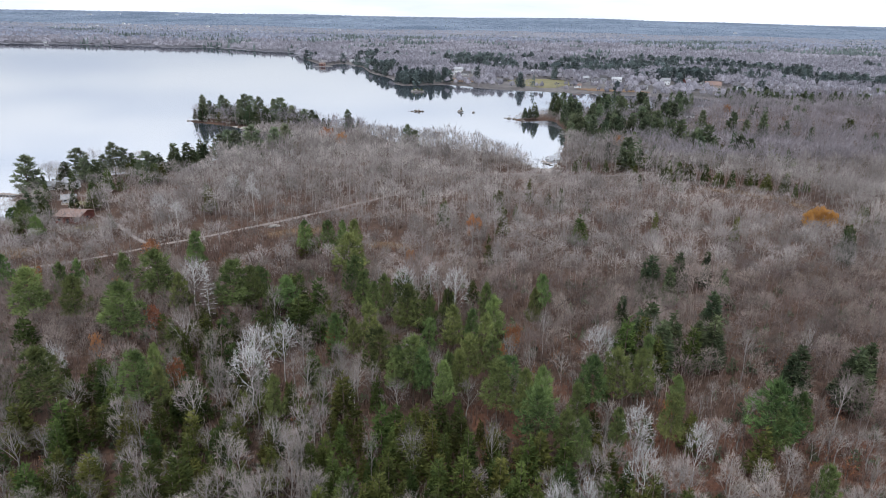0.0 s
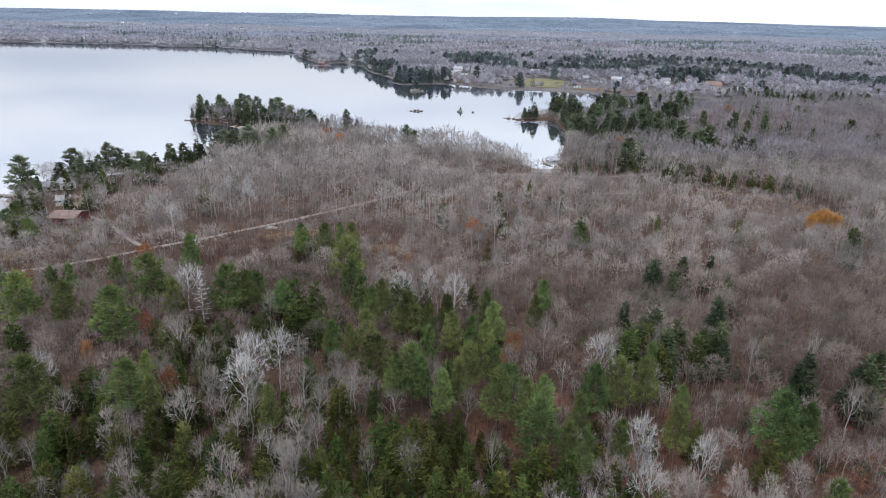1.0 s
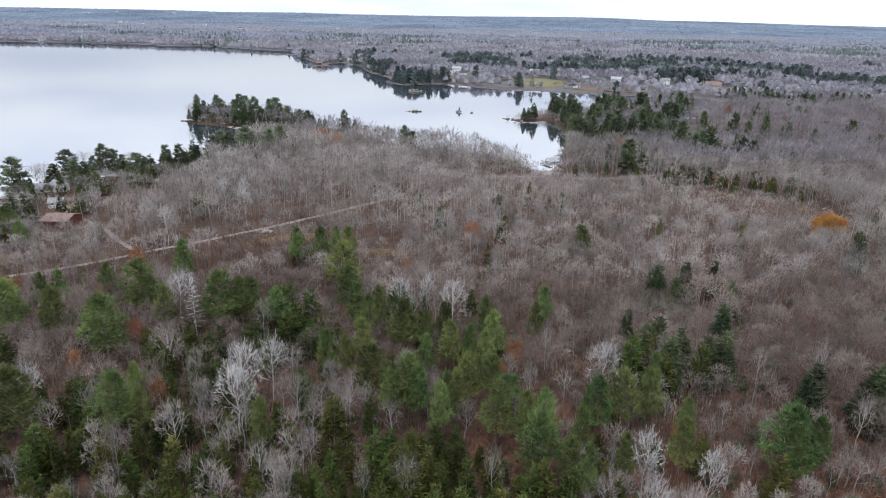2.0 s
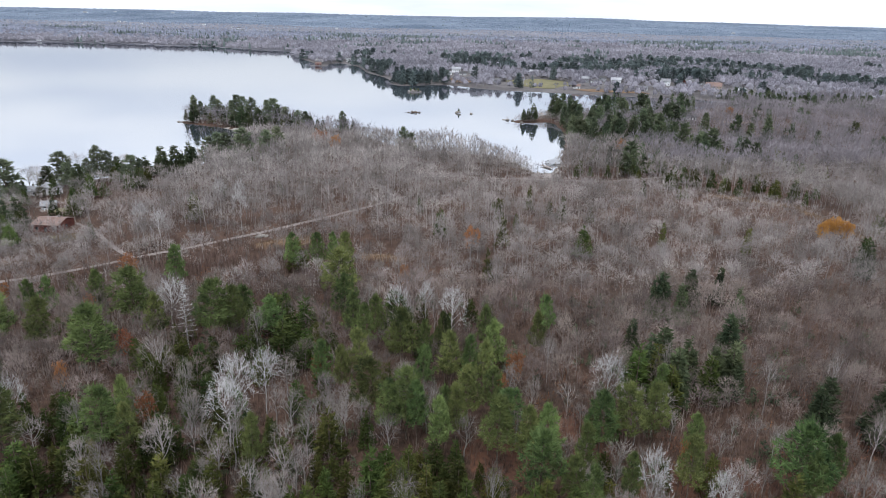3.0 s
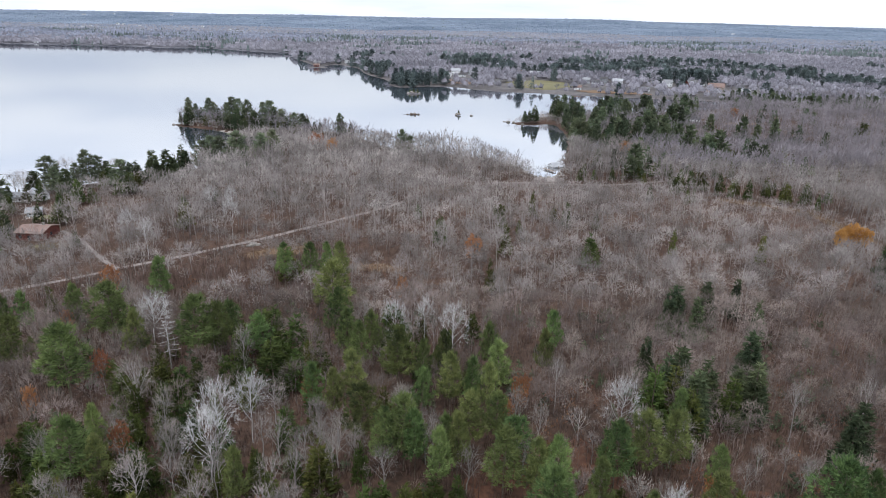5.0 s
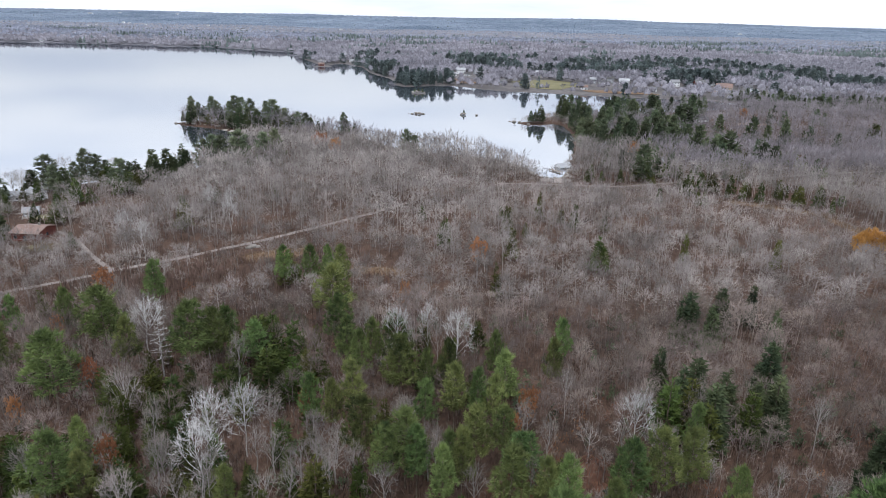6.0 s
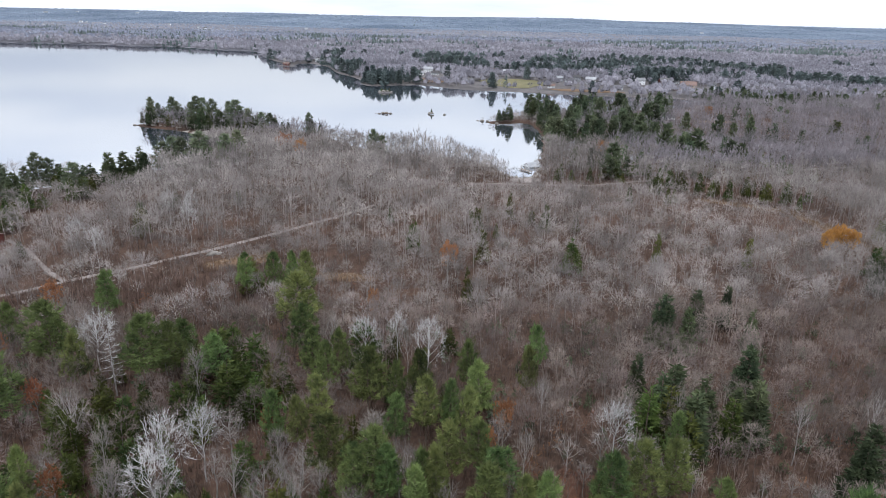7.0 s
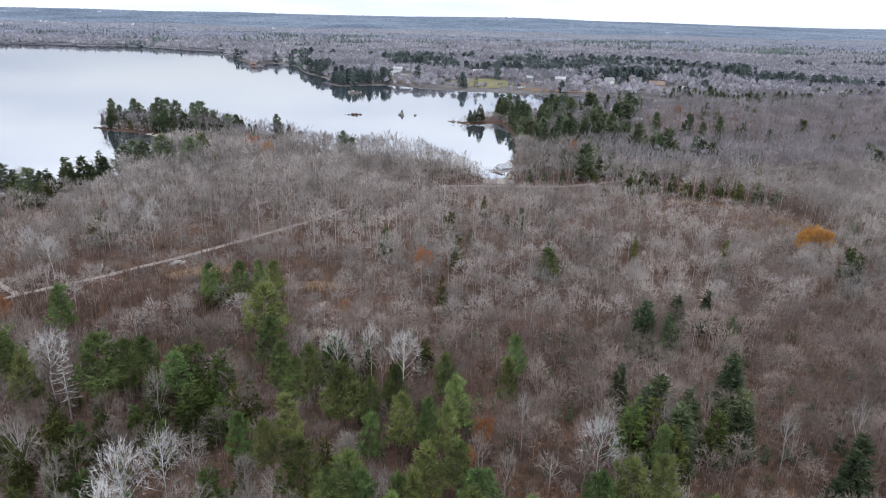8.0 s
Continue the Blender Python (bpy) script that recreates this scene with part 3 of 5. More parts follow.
PINES_B = [(4, 128, 5.3), (8, 128, 4.1), (12, 141, 3.7), (13, 132, 5.4), (11, 127, 3.6), (-11, 118, 6.4), (-4, 115, 6.6), (-17, 126, 2.9), (-21, 127, 4.1), (7, 117, 5.2),
           (26, 147, 3.6), (23, 139, 3.1), (3, 113, 3.3), (-72, 107, 8), (-55, 108, 6.9), (-51, 108, 3), (-29, 105, 3.7), (-7, 113, 4.8), (-2, 113, 4.6), (2, 108, 4.5),
           (5, 112, 4.4), (12, 107, 6.3), (17, 106, 4.5), (20, 106, 4.9), (18, 98, 6.4), (26, 103, 4), (30, 109, 5.7), (23, 96, 3), (25, 93, 3.9)]
PINES_C = [(35, 111, 5.8), (40, 112, 4.8), (45, 106, 2.7), (42, 99, 4.7), (32, 97, 2.7), (59, 98, 7.7), (65, 100, 3.9), (60, 96, 3.8), (60, 82, 2.5), (44, 121, 2.7)]
for x, y, w in PINES_A + PINES_B + PINES_C:
    tall = 1.06 * min(15.5, 9 + 0.75 * w) + rng.uniform(-0.3, 0.3)
    PINE.plant(x, y, tall, max(1.04 * w, 3.9) * 10 / (7.2 * tall))
    taken.append((x, y, w * 0.5))

CEDARS_A = [(-89, 130, 5.2), (-56, 128, 3.9), (-53, 126, 3.1), (-53, 131, 2.9), (-41, 119, 4.3), (-46, 121, 3), (-36, 151, 5.1), (-34, 154, 4), (-31, 138, 5.8),
            (-28, 147, 5), (-8, 153, 6.2), (-2, 156, 2.9), (-94, 173, 1.8), (-72, 99, 5.2), (-65, 100, 4.6), (-62, 99, 4.1), (-64, 96, 3.4), (-59, 102, 2.3),
            (-49, 102, 3.3), (-42, 99, 3.9), (-41, 94, 2.7), (-37, 96, 2.7), (-53, 98, 3.3), (-54, 87, 3.9)]
CEDARS_B = [(-62, 84, 4), (-60, 85, 2.5), (-40, 87, 4.5), (-47, 83, 3.2), (-35, 87, 2.9), (-28, 95, 2.4), (-26, 90, 3.5), (-44, 86, 4), (-46, 130, 3.9), (-3, 101, 3.5),
            (-9, 99, 4.5), (-17, 109, 4.6), (-20, 92, 3.1), (-18, 94, 3), (0, 97, 3.2), (-3, 92, 4.2), (5, 98, 3.6), (6, 93, 3.5), (5, 87, 3.9), (1, 87, 3.5),
            (-13, 85, 3.9), (-8, 83, 4), (-10, 82, 2.7), (1, 81, 2.9)]
CEDARS_C = [(16, 92, 3.5), (18, 93, 4.1), (22, 92, 3.9), (14, 86, 3.3), (-16, 89, 2.9), (11, 88, 3.2), (-7, 89, 2.8), (21, 86, 4.1), (16, 82, 3.1), (-4, 98, 3),
            (2, 94, 2.5), (34, 83, 3.8), (27, 83, 3.4), (30, 81, 3.2), (38, 80, 3.2), (56, 94, 3.7), (-30, 106, 2.6), (-8, 126, 2.4), (28, 95, 2.6), (7, 83, 3.1),
            (-17, 81, 2.7), (-53, 81, 3), (-28, 80, 2.6), (132, 200, 4)]
for x, y, w in CEDARS_A + CEDARS_B + CEDARS_C:
    tall = min(11.5, 6.8 + 0.9 * w) + rng.uniform(-0.4, 0.4)
    CONE.plant(x, y, tall, 1.3 * max(w, 3.0) * 10 / (4.2 * tall))
    taken.append((x, y, w * 0.5))

FIRS = [(57, 161, 4), (55, 160, 3.1), (65, 164, 3.8), (60, 156, 3.3), (75, 170, 2), (75, 158, 1.4), (43, 138, 2.9), (48, 133, 4.4), (45, 131, 3.3), (64, 138, 4.2), (41, 126, 4.2),
        (45, 127, 3.8), (48, 124, 4.7), (52, 129, 3.9), (60, 127, 4.2), (55, 125, 3.3), (57, 128, 2.6), (46, 121, 3.2), (126, 189, 3.4), (83, 114, 4.7), (88, 118, 3.5), (83, 112, 4.7),
        (73, 116, 3.8), (70, 113, 4.2)]
for k, (x, y, w) in enumerate(FIRS):
    tall = min(14, 9 + w)
    (CONE if k in (10, 11, 15, 17) else FIR).plant(x, y, tall, 1.45 * max(w, 2.6) * 10 / (4.0 * tall), "dark evergreen standing in a clump among bare trees")
    taken.append((x, y, 1.6))

r2 = np.random.default_rng(17)
young = []
for k in range(340):
    x, y = (r2.uniform(-84, 48), r2.uniform(72, 116)) if k < 130 else (r2.uniform(-92, -22), r2.uniform(72, 120)) if k < 250 else (r2.uniform(-60, 16), r2.uniform(100, 162))
    if abs(x) < 0.72 * y + 18 and all((x - a) ** 2 + (y - b) ** 2 > (c + 1.2) ** 2 for a, b, c in taken):
        young.append((x, y, r2.uniform(5, 9), r2.uniform(0.9, 1.3)))
        taken.append((x, y, 1.3))
for k in range(70):
    x, y = r2.uniform(-82, -20), r2.uniform(102, 150)
    if all((x - a) ** 2 + (y - b) ** 2 > (c + 1.0) ** 2 for a, b, c in taken):
        young.append((x, y, r2.uniform(6, 10), r2.uniform(1.0, 1.4)))
        taken.append((x, y, 1.3))
for k in range(90):
    x, y = r2.uniform(-19, 16), r2.uniform(76, 105)
    if all((x - a) ** 2 + (y - b) ** 2 > (c + 0.5) ** 2 for a, b, c in taken):
        young.append((x, y, r2.uniform(5, 9), r2.uniform(0.9, 1.3)))
        taken.append((x, y, 1.2))
for k in range(14):
    x, y = r2.uniform(-50, 16), r2.uniform(104, 158)
    if abs(x + 5) < 0.45 * y and all((x - a) ** 2 + (y - b) ** 2 > (c + 1.8) ** 2 for a, b, c in taken):
        PINE.plant(x, y, r2.uniform(8, 12.5), r2.uniform(0.65, 0.9))
        taken.append((x, y, 2.2))

WHITES = [(-31, 122, 5.5), (-36, 119, 5.9), (-35, 112, 6.3), (-33, 109, 4.8), (-74, 113, 4.8), (-60, 152, 6.2), (-61, 150, 3.8), (-70, 164, 4.8), (-47, 152, 5.5),
          (-45, 119, 4.8), (-53, 127, 6.1), (-37, 140, 4), (-14, 152, 5.9), (-7, 151, 5), (-4, 148, 3.3), (-1, 153, 3.6), (1, 148, 3.3), (5, 148, 5.4), (1, 114, 3.7),
          (24, 130, 3.7), (34, 121, 5), (47, 127, 3.5), (-43, 103, 6.1), (-27, 79, 3.6), (-15, 109, 3.2), (10, 93, 4.6), (18, 78, 3.6), (23, 79, 2.8)]
WHITES += [(35, 96, 4.3), (33, 85, 4.5), (44, 92, 3.5), (38, 84, 4.4), (-3, 91, 2.6), (-10, 91, 2.8), (76, 106, 4.4), (-51, 98, 4.7), (78, 123, 5.4), (65, 122, 4.3),
           (-87, 214, 6), (-97, 224, 6), (-66, 231, 6), (-80, 254, 6), (-92, 230, 5), (-72, 252, 5), (126, 371, 6), (130, 372, 6), (143, 377, 7), (196, 347, 6), (226, 544, 9), (164, 425, 9)]
BRIGHT = {(-31, 122), (-36, 119), (-35, 112), (-74, 113), (-60, 152), (-7, 151), (-1, 153), (5, 148), (34, 121), (35, 96), (33, 85), (44, 92), (18, 78), (23, 79), (-97, 224), (-66, 231), (-80, 254), (-72, 252), (-87, 214)}
for x, y, w in WHITES:
    tall = 1.07 * min(15.5, 11.5 + 0.6 * w)
    bright = (x, y) in BRIGHT
    w *= 0.75 if y > 200 else 1.0
    (WHITE if bright else HARD).plant(x, y, tall, (1.3 if bright else 1.1) * w * 10 / (5.4 * tall), "" if bright else "leafless pale grey tree with spreading twigs")
    taken.append((x, y, w * 0.35))

for x, y, w in [(-80, 176, 5.6), (-105, 160, 6.2), (-71, 125, 3), (-50, 114, 4.0), (-63, 135, 3.9), (-80, 155, 2.9), (12, 201, 6.5), (-7, 174, 3.5), (-22, 128, 3.2), (14, 122, 2.8), (17, 127, 4.1), (43, 103, 3.3), (-67, 398, 11), (-54, 375, 8), (240, 552, 8), (110, 395, 8)]:
    RUST.plant(x, y, min(12, 6 + w), 0.8 * w * 10 / (5.2 * min(12, 6 + w)))
    taken.append((x, y, w * 0.4))
for x, y, h in [(126.5, 214, 10.6), (129.5, 215.5, 11.3), (132.5, 216, 11.3), (135, 214.5, 10.5)]:
    GOLD.plant(x, y, h, 0.58)
    taken.append((x, y, 3))
SNAG.plant(-54, 145, 13.5, 0.85)

# along the lake: place and height of spruces and of pines
def lakeside(kind, spots, wide, label):
    for x, y, h in spots:
        if height(x, y) > 0.15:
            kind.plant(x, y, h, wide * rng.uniform(0.85, 1.2), label)
            taken.append((x, y, 2))


lakeside(SHORE_PINE, [(-180, 516, 17.3), (-166, 518, 17.2), (-142, 494, 20.7), (-139, 499, 19.1), (-130, 490, 19.6), (-121, 497, 17.5), (-115, 492, 19.1), (-105, 483, 14.7), (-95, 478, 13.3),
                      (-89, 474, 13.3), (-63, 470, 14.5), (-18, 402, 15), (-13, 400, 12), (-163, 519, 14.4), (-148, 503, 16), (-176, 518, 13), (-126, 488, 13), (-110, 488, 13)], 1.0, "tall dark pine on the rocky lake shore")
lakeside(FIR, [(-186, 514, 9), (-181, 519, 16), (-171, 514, 12), (-152, 503, 11.5), (-136, 484, 16), (-125, 486, 12.3), (-111, 487, 16), (-101, 479, 11.2), (-85, 472, 11.6),
               (-80, 470, 9.4), (-76, 468, 9.4), (-56, 473, 8.8), (-133, 490, 13.8), (-157, 511, 12), (-144, 488, 9), (-118, 480, 9)], 1.2, "tall dark spruce on the rocky lake shore")
lakeside(FIR, [(-176, 308, 10.5), (-158, 302, 13), (-134, 335, 15), (-128, 337, 15.2), (-125, 337, 11), (-125, 349, 15), (-136, 335, 8.5), (-139, 328, 11), (-142, 328, 10.5), (-151, 236, 14), (-153, 247, 12),
               (-131, 332, 10), (-122, 345, 13), (-62, 474, 11), (-180, 288, 9), (-178, 293, 7), (-153, 299, 10)], 1.5, "dark pointed spruce standing by the lake shore")
lakeside(SHORE_PINE, [(-179, 284, 17), (-171, 312, 15), (-159, 322, 16), (-156, 326, 13), (-152, 326, 10.5), (-120, 364, 14), (-116, 366, 16), (-112, 367, 15.5), (-103, 368, 18), (-86, 375, 17),
                (-137, 309, 14), (-98, 361, 12), (-91, 371, 16), (-162, 318, 11), (-167, 309, 11)], 1.2, "broad dark pine by the shore")
lakeside(CONE, [(-188, 302, 8), (-181, 294, 6), (-140, 261, 9), (-97, 359, 8), (-99, 277, 6), (-169, 290, 6.5), (-148, 291, 7), (-141, 289, 7), (-150, 324, 9.5), (-146, 322, 9), (-150, 318, 8), (-136, 313, 10), (-133, 306, 9)], 1.7,
         "bushy olive cedar among the lakeside cottages")
lakeside(HARD, [(-178, 298, 13.5), (-177, 303, 13), (-166, 318, 16.5), (-150, 330, 13.5), (-170, 314, 12)], 1.15, "tall bare tree standing against the pale lake")
lakeside(PINE, [(-142, 219, 14), (-136, 215.5, 10), (-151, 227, 10)], 0.8, "green pine beside a gravel yard")
lakeside(FIR, [(72, 546, 10), (80, 548, 14), (76, 549, 10), (101, 562, 16), (101, 572, 20), (110, 590, 19), (118, 596, 17), (92, 540, 15), (98, 470, 14), (101, 455, 13), (99, 490, 15), (94, 440, 12),
               (106, 431, 11), (110, 424, 10), (112, 450, 12)], 1.35, "dark spruce by the mouth of the bay")
lakeside(HARD, [(-44, 438, 12), (-37, 438, 12), (0, 408, 13), (27, 381, 14), (-17, 425, 13), (-29, 436, 12)], 1.0,
         "tall bare tree standing against the pale lake")
for x, y, h in [(-48, 425, 15), (-42, 428, 14), (-36, 420, 13), (2, 402, 15), (-2, 408, 12), (24, 396, 16), (28, 392, 14), (14, 400, 12), (34, 384, 12), (-8, 412, 11),
                ]:
    HARD.plant(x, y, h, 1.0, "tall bare tree standing against the pale lake")
    taken.append((x, y, 2))
ROW = [(103, 346, 6), (115, 351, 5), (92, 292, 5), (110, 311, 7), (117, 325, 6), (122, 325, 6), (126, 322, 6), (107, 289, 4), (128, 309, 4), (133, 306, 5), (138, 300, 6), (150, 307, 4),
       (152, 295, 7), (158, 292, 5), (158, 281, 4), (163, 377, 8), (147, 376, 7), (159, 236, 5), (160, 228, 4), (135, 205, 4), (197, 334, 5), (299, 480, 12), (121, 350, 5)]
for k, (x, y, w) in enumerate(ROW):
    CONE.plant(x, y, 5.0 + 0.7 * w, 0.17 * w + 0.1, "bushy dark evergreen at the clearing's edge")
    taken.append((x, y, w * 0.4))
    if k % 2:
        CONE.plant(x + 4, y + 3, 5 + 0.5 * w, 0.95, "bushy dark evergreen at the clearing's edge")
        taken.append((x + 4, y + 3, 1.5))
COTTAGE_CEDARS = [(-150, 280, 7), (-146, 274, 9), (-166, 274, 8), (-170, 280, 6), (-148, 262, 8), (-163, 290, 9), (-140, 268, 10), (-146, 288, 11), (-135, 300, 10), (-130, 308, 9),
                (-148, 240, 9), (-155, 242, 8), (-66, 290, 6), (-88, 285, 7), (2, 230, 6), (24, 262, 5), (-5, 258, 6), (45, 255, 6), (30, 238, 5), (58, 244, 6)]
CLEARING_CEDARS = [(74, 346, 7), (82, 349, 6), (90, 345, 7), (98, 350, 8), (106, 348, 6), (113, 352, 8), (78, 356, 8), (121, 352, 7),
                (126, 318, 8), (132, 316, 9), (138, 314, 7), (150, 309, 9), (157, 306, 8), (165, 303, 9), (172, 298, 8), (116, 334, 7), (104, 338, 6)]
for x, y, h in COTTAGE_CEDARS + CLEARING_CEDARS:
    CONE.plant(x, y, h, 1.25, "bushy olive cedar among bare trees and cottages")
    taken.append((x, y, 1.8))


for x, y, w in [(3, 226, 2.6), (24, 240, 2.4), (23, 215, 2.5), (47, 205, 3.2), (48, 246, 1.9), (-87, 246, 3.5), (-39, 193, 3.3), (16, 186, 1.6), (100, 209, 1.7), (73, 209, 1.5), (38, 262, 1.8)]:
    CONE.plant(x, y, 10.5, 2.0 * w * 10 / (4.2 * 10.5), "lone dark evergreen rising among bare trees")
    taken.append((x, y, w * 0.6))
for k in range(60):
    x, y = r2.uniform(92, 205), r2.uniform(342, 425)
    if ripple(x, y, 24, 33) > 0.45 and y < 445 - 0.2 * x:
        (CONE, FIR, PINE)[k % 3].plant(x, y, r2.uniform(7, 12), r2.uniform(0.9, 1.4) if k % 3 < 2 else 0.7, "dark evergreen in the bare wood behind the bay")
        taken.append((x, y, 2))
for x, y, h in [(-143, 226, 9), (-147, 222, 8), (-120, 234, 6)]:
    CONE.plant(x, y, h, 1.5, "bushy olive cedar beside a house")
    taken.append((x, y, 2.5))


r3 = np.random.default_rng(19)
for k in range(26):
    f = r3.random()
    x, y = -186 + 100 * f + r3.uniform(-2, 2), 514 - 46 * f + r3.uniform(-4, 10)
    if height(x, y) > 0.3:
        (FIR if k % 3 == 0 else CONE).plant(x, y, r3.uniform(5, 10) + 5 * (k % 3 == 0), r3.uniform(1.2, 1.6), "bushy dark evergreen on the rocky island")

def scatter(x0, x1, y0, y1, gap, seed):
    """Jittered places over a rectangle, one to each gap by gap cell, within the view's wedge."""
    r = np.random.default_rng(seed)
    px, py = np.meshgrid(np.arange(x0, x1, gap), np.arange(y0, y1, gap))
    px = (px + r.uniform(-0.48, 0.48, px.shape) * gap).ravel()
    py = (py + r.uniform(-0.48, 0.48, py.shape) * gap).ravel()
    return px, py


def line_gap(px, py, line):
    best = np.full(px.shape, 1e9)
    for x, y in line:
        best = np.minimum(best, (px - x) ** 2 + (py - y) ** 2)
    return np.sqrt(best)


CLEAR = [(-57, 221, 4), (-140, 244, 11), (-177, 292, 9), (-166, 292, 6), (-156, 269, 6), (-134, 340, 10), (104, 433, 8), (67, 383, 6), (58, 356, 7)]


def is_free(px, py, edge=3.0, road=3.4):
    ok = shore(px, py) > edge
    clear = [p for p in rounded(ROAD, 3) if -104 < p[0] < -24 or 28 < p[0] < 112]
    ok &= line_gap(px, py, clear) > road
    ok &= line_gap(px, py, DRIVE) > road * 0.6
    for x, y, rx, ry, turn, _ in OPEN:
        c, s = math.cos(radians(turn)), math.sin(radians(turn))
        u, v = c * (px - x) + s * (py - y), -s * (px - x) + c * (py - y)
        ok &= (u / rx) ** 2 + (v / ry) ** 2 > 0.9
    for x, y, r in CLEAR:
        ok &= (px - x) ** 2 + (py - y) ** 2 > r * r
    return ok


def away(px, py, spots):
    ok = np.ones(px.shape, bool)
    for x, y, r in spots:
        ok &= (px - x) ** 2 + (py - y) ** 2 > r * r
    return ok


def many(name, shapes, px, py, tall, wide, mat, seed, label, category, sink=0.1):
    """A great number of like trees or bushes as one mesh."""
    r = np.random.default_rng(seed)
    pz = land(px, py) - sink
    pick = r.integers(len(shapes), size=len(px))
    Vs, Ts, Ns, base = [], [], [], 0
    for k, (V, T) in enumerate(shapes):
        i = np.flatnonzero(pick == k)
        if not len(i):
            continue
        a = r.uniform(0, 2 * np.pi, len(i))
        c, s = np.cos(a)[:, None], np.sin(a)[:, None]
        sw, sh = (wide[i] * tall[i] / 10)[:, None], (tall[i] / 10)[:, None]
        W = np.stack([px[i, None] + sw * (c * V[:, 0] - s * V[:, 1]), py[i, None] + sw * (s * V[:, 0] + c * V[:, 1]), pz[i, None] + sh * V[:, 2]], -1)
        Vs.append(W.reshape(-1, 3))
        Ts.append((T[None] + (np.arange(len(i)) * len(V))[:, None, None]).reshape(-1, 3) + base)
        base += len(i) * len(V)
        Ns.append(np.repeat(r.random(len(i)), len(V)))
    ob = new(name, sheet(name, np.concatenate(Vs), np.concatenate(Ts), mat))
    ob.data.attributes.new("tone", "FLOAT", "POINT").data.foreach_set("value", np.concatenate(Ns).astype(np.float32))
    return tagged(ob, label, category, kind="stuff")


# ---- the wood: where trees stand ----
YOUNG = [joined(*grow_cone(s, 1.9, 170, 4, 0.88, 0.6, 0.0, 0.38)) for s in range(57, 61)]
yx, yy, yh, yw = np.array(young).T
many("young_cedars", YOUNG, yx, yy, yh, yw, CEDARS, 47, "young dark olive cedars crowding beneath bare trees", "cedars")


def brushy(px, py):
    """How far a place belongs to the low brush beside the road, 0 to 1."""
    a = np.minimum(1, 1.3 * np.exp(-(((px + 72) / 46) ** 2 + ((py - 186 - 0.25 * (px + 72)) / 20) ** 2)))
    b = np.exp(-(((px - 58) / 24) ** 2 + ((py - 108) / 13) ** 2))
    return np.maximum(a, 0.8 * b)


px, py = scatter(-135, 135, 60, 172, 4.4, 21)
keep = (np.abs(px) < 0.72 * py + 24) & is_free(px, py) & away(px, py, taken)
keep &= np.random.default_rng(3).random(len(px)) > 0.75 * brushy(px, py) + 0.65 * (np.abs(px + 1) < 17) * (py < 104) + 0.3 * (px < -52) * (py < 128) + 0.3 * (np.abs(px + 8) < 45) * (py > 104) * (py < 165)
px, py = px[keep], py[keep]
order = np.argsort(np.hypot(px, py - 15))
near, rest = order[:300], order[300:]
size = 7.8 + 4.2 * ripple(px, py, 18, 8) + np.random.default_rng(5).uniform(-1.2, 1.6, len(px))
for i in near:
    HARD.plant(px[i], py[i], size[i], 0.85 + 0.35 * rng.random())
LIGHT = [joined(*grow_hardwood(s, 12, 8, 5, 0.7, 1.06 + 0.1 * (s % 3 - 1), 0.15 + 0.06 * (s % 4), 1.05, False, 0.36, (0.6, 1.4))) for s in range(91, 99)]
LIGHTER = [joined(*grow_hardwood(s, 9, 5, 5, 0.8, 1.1 + 0.1 * (s % 3 - 1), 0.15 + 0.06 * (s % 4), 1.6, False, 0.36, (0.6, 1.5))) for s in range(85, 91)]
MIDDLE = [joined(*grow_hardwood(s, 7, 3, 3, 1.4, 1.2, 0.2, 4.4, False, 0.27, (1.0, 2.3))) for s in range(101, 106)]
ax, ay, asz = px[rest], py[rest], size[rest]

px, py = scatter(-190, 270, 172, 345, 5.3, 22)
r4 = np.random.default_rng(4)
keep = (px > -0.70 * py - 12) & (px < 0.80 * py) & is_free(px, py, 2.0, 2.2) & away(px, py, taken) & (r4.random(len(px)) > 0.92 * brushy(px, py))
px, py = px[keep], py[keep]
open_front = (px > 22) & (px < 104) & (py > 316) & (r4.random(len(px)) < 0.2)
px, py = px[~open_front], py[~open_front]
size = 8.5 + 3.5 * ripple(px, py, 25, 9) + r4.uniform(-1.8, 2.2, len(px)) + 2.0 * (px < -10) * (py > 235) - 4.0 * (px < -112) * (py > 262)
size += 3.0 * ((px > 156) | (py > 312 - 0.9 * (px - 127))) * (px > 110)
size *= 1 - 0.36 * ((px > 22) & (px < 104) & (py > 300)) - 0.3 * ((px > 100) & (px < 150) & (py > 222) & (py < 300 - 0.9 * (px - 127)))
many("brown_woodland", LIGHT, ax, ay, asz, 0.85 + 0.3 * np.random.default_rng(6).random(len(ax)), DARKTWIGS, 38,
     "dense brown leafless wood above red leaf litter", "woodland")
bx, by, bsz = px, py, size
for name, shapes, some in (("bare_woodland", LIGHT, by < 225), ("bare_woodland", LIGHTER, by >= 225)):
    many(name, shapes, bx[some], by[some], bsz[some], 0.85 + 0.3 * np.random.default_rng(6).random(some.sum()), TWIGS, 31,
         "dense young wood of leafless grey-brown hardwoods", "woodland")

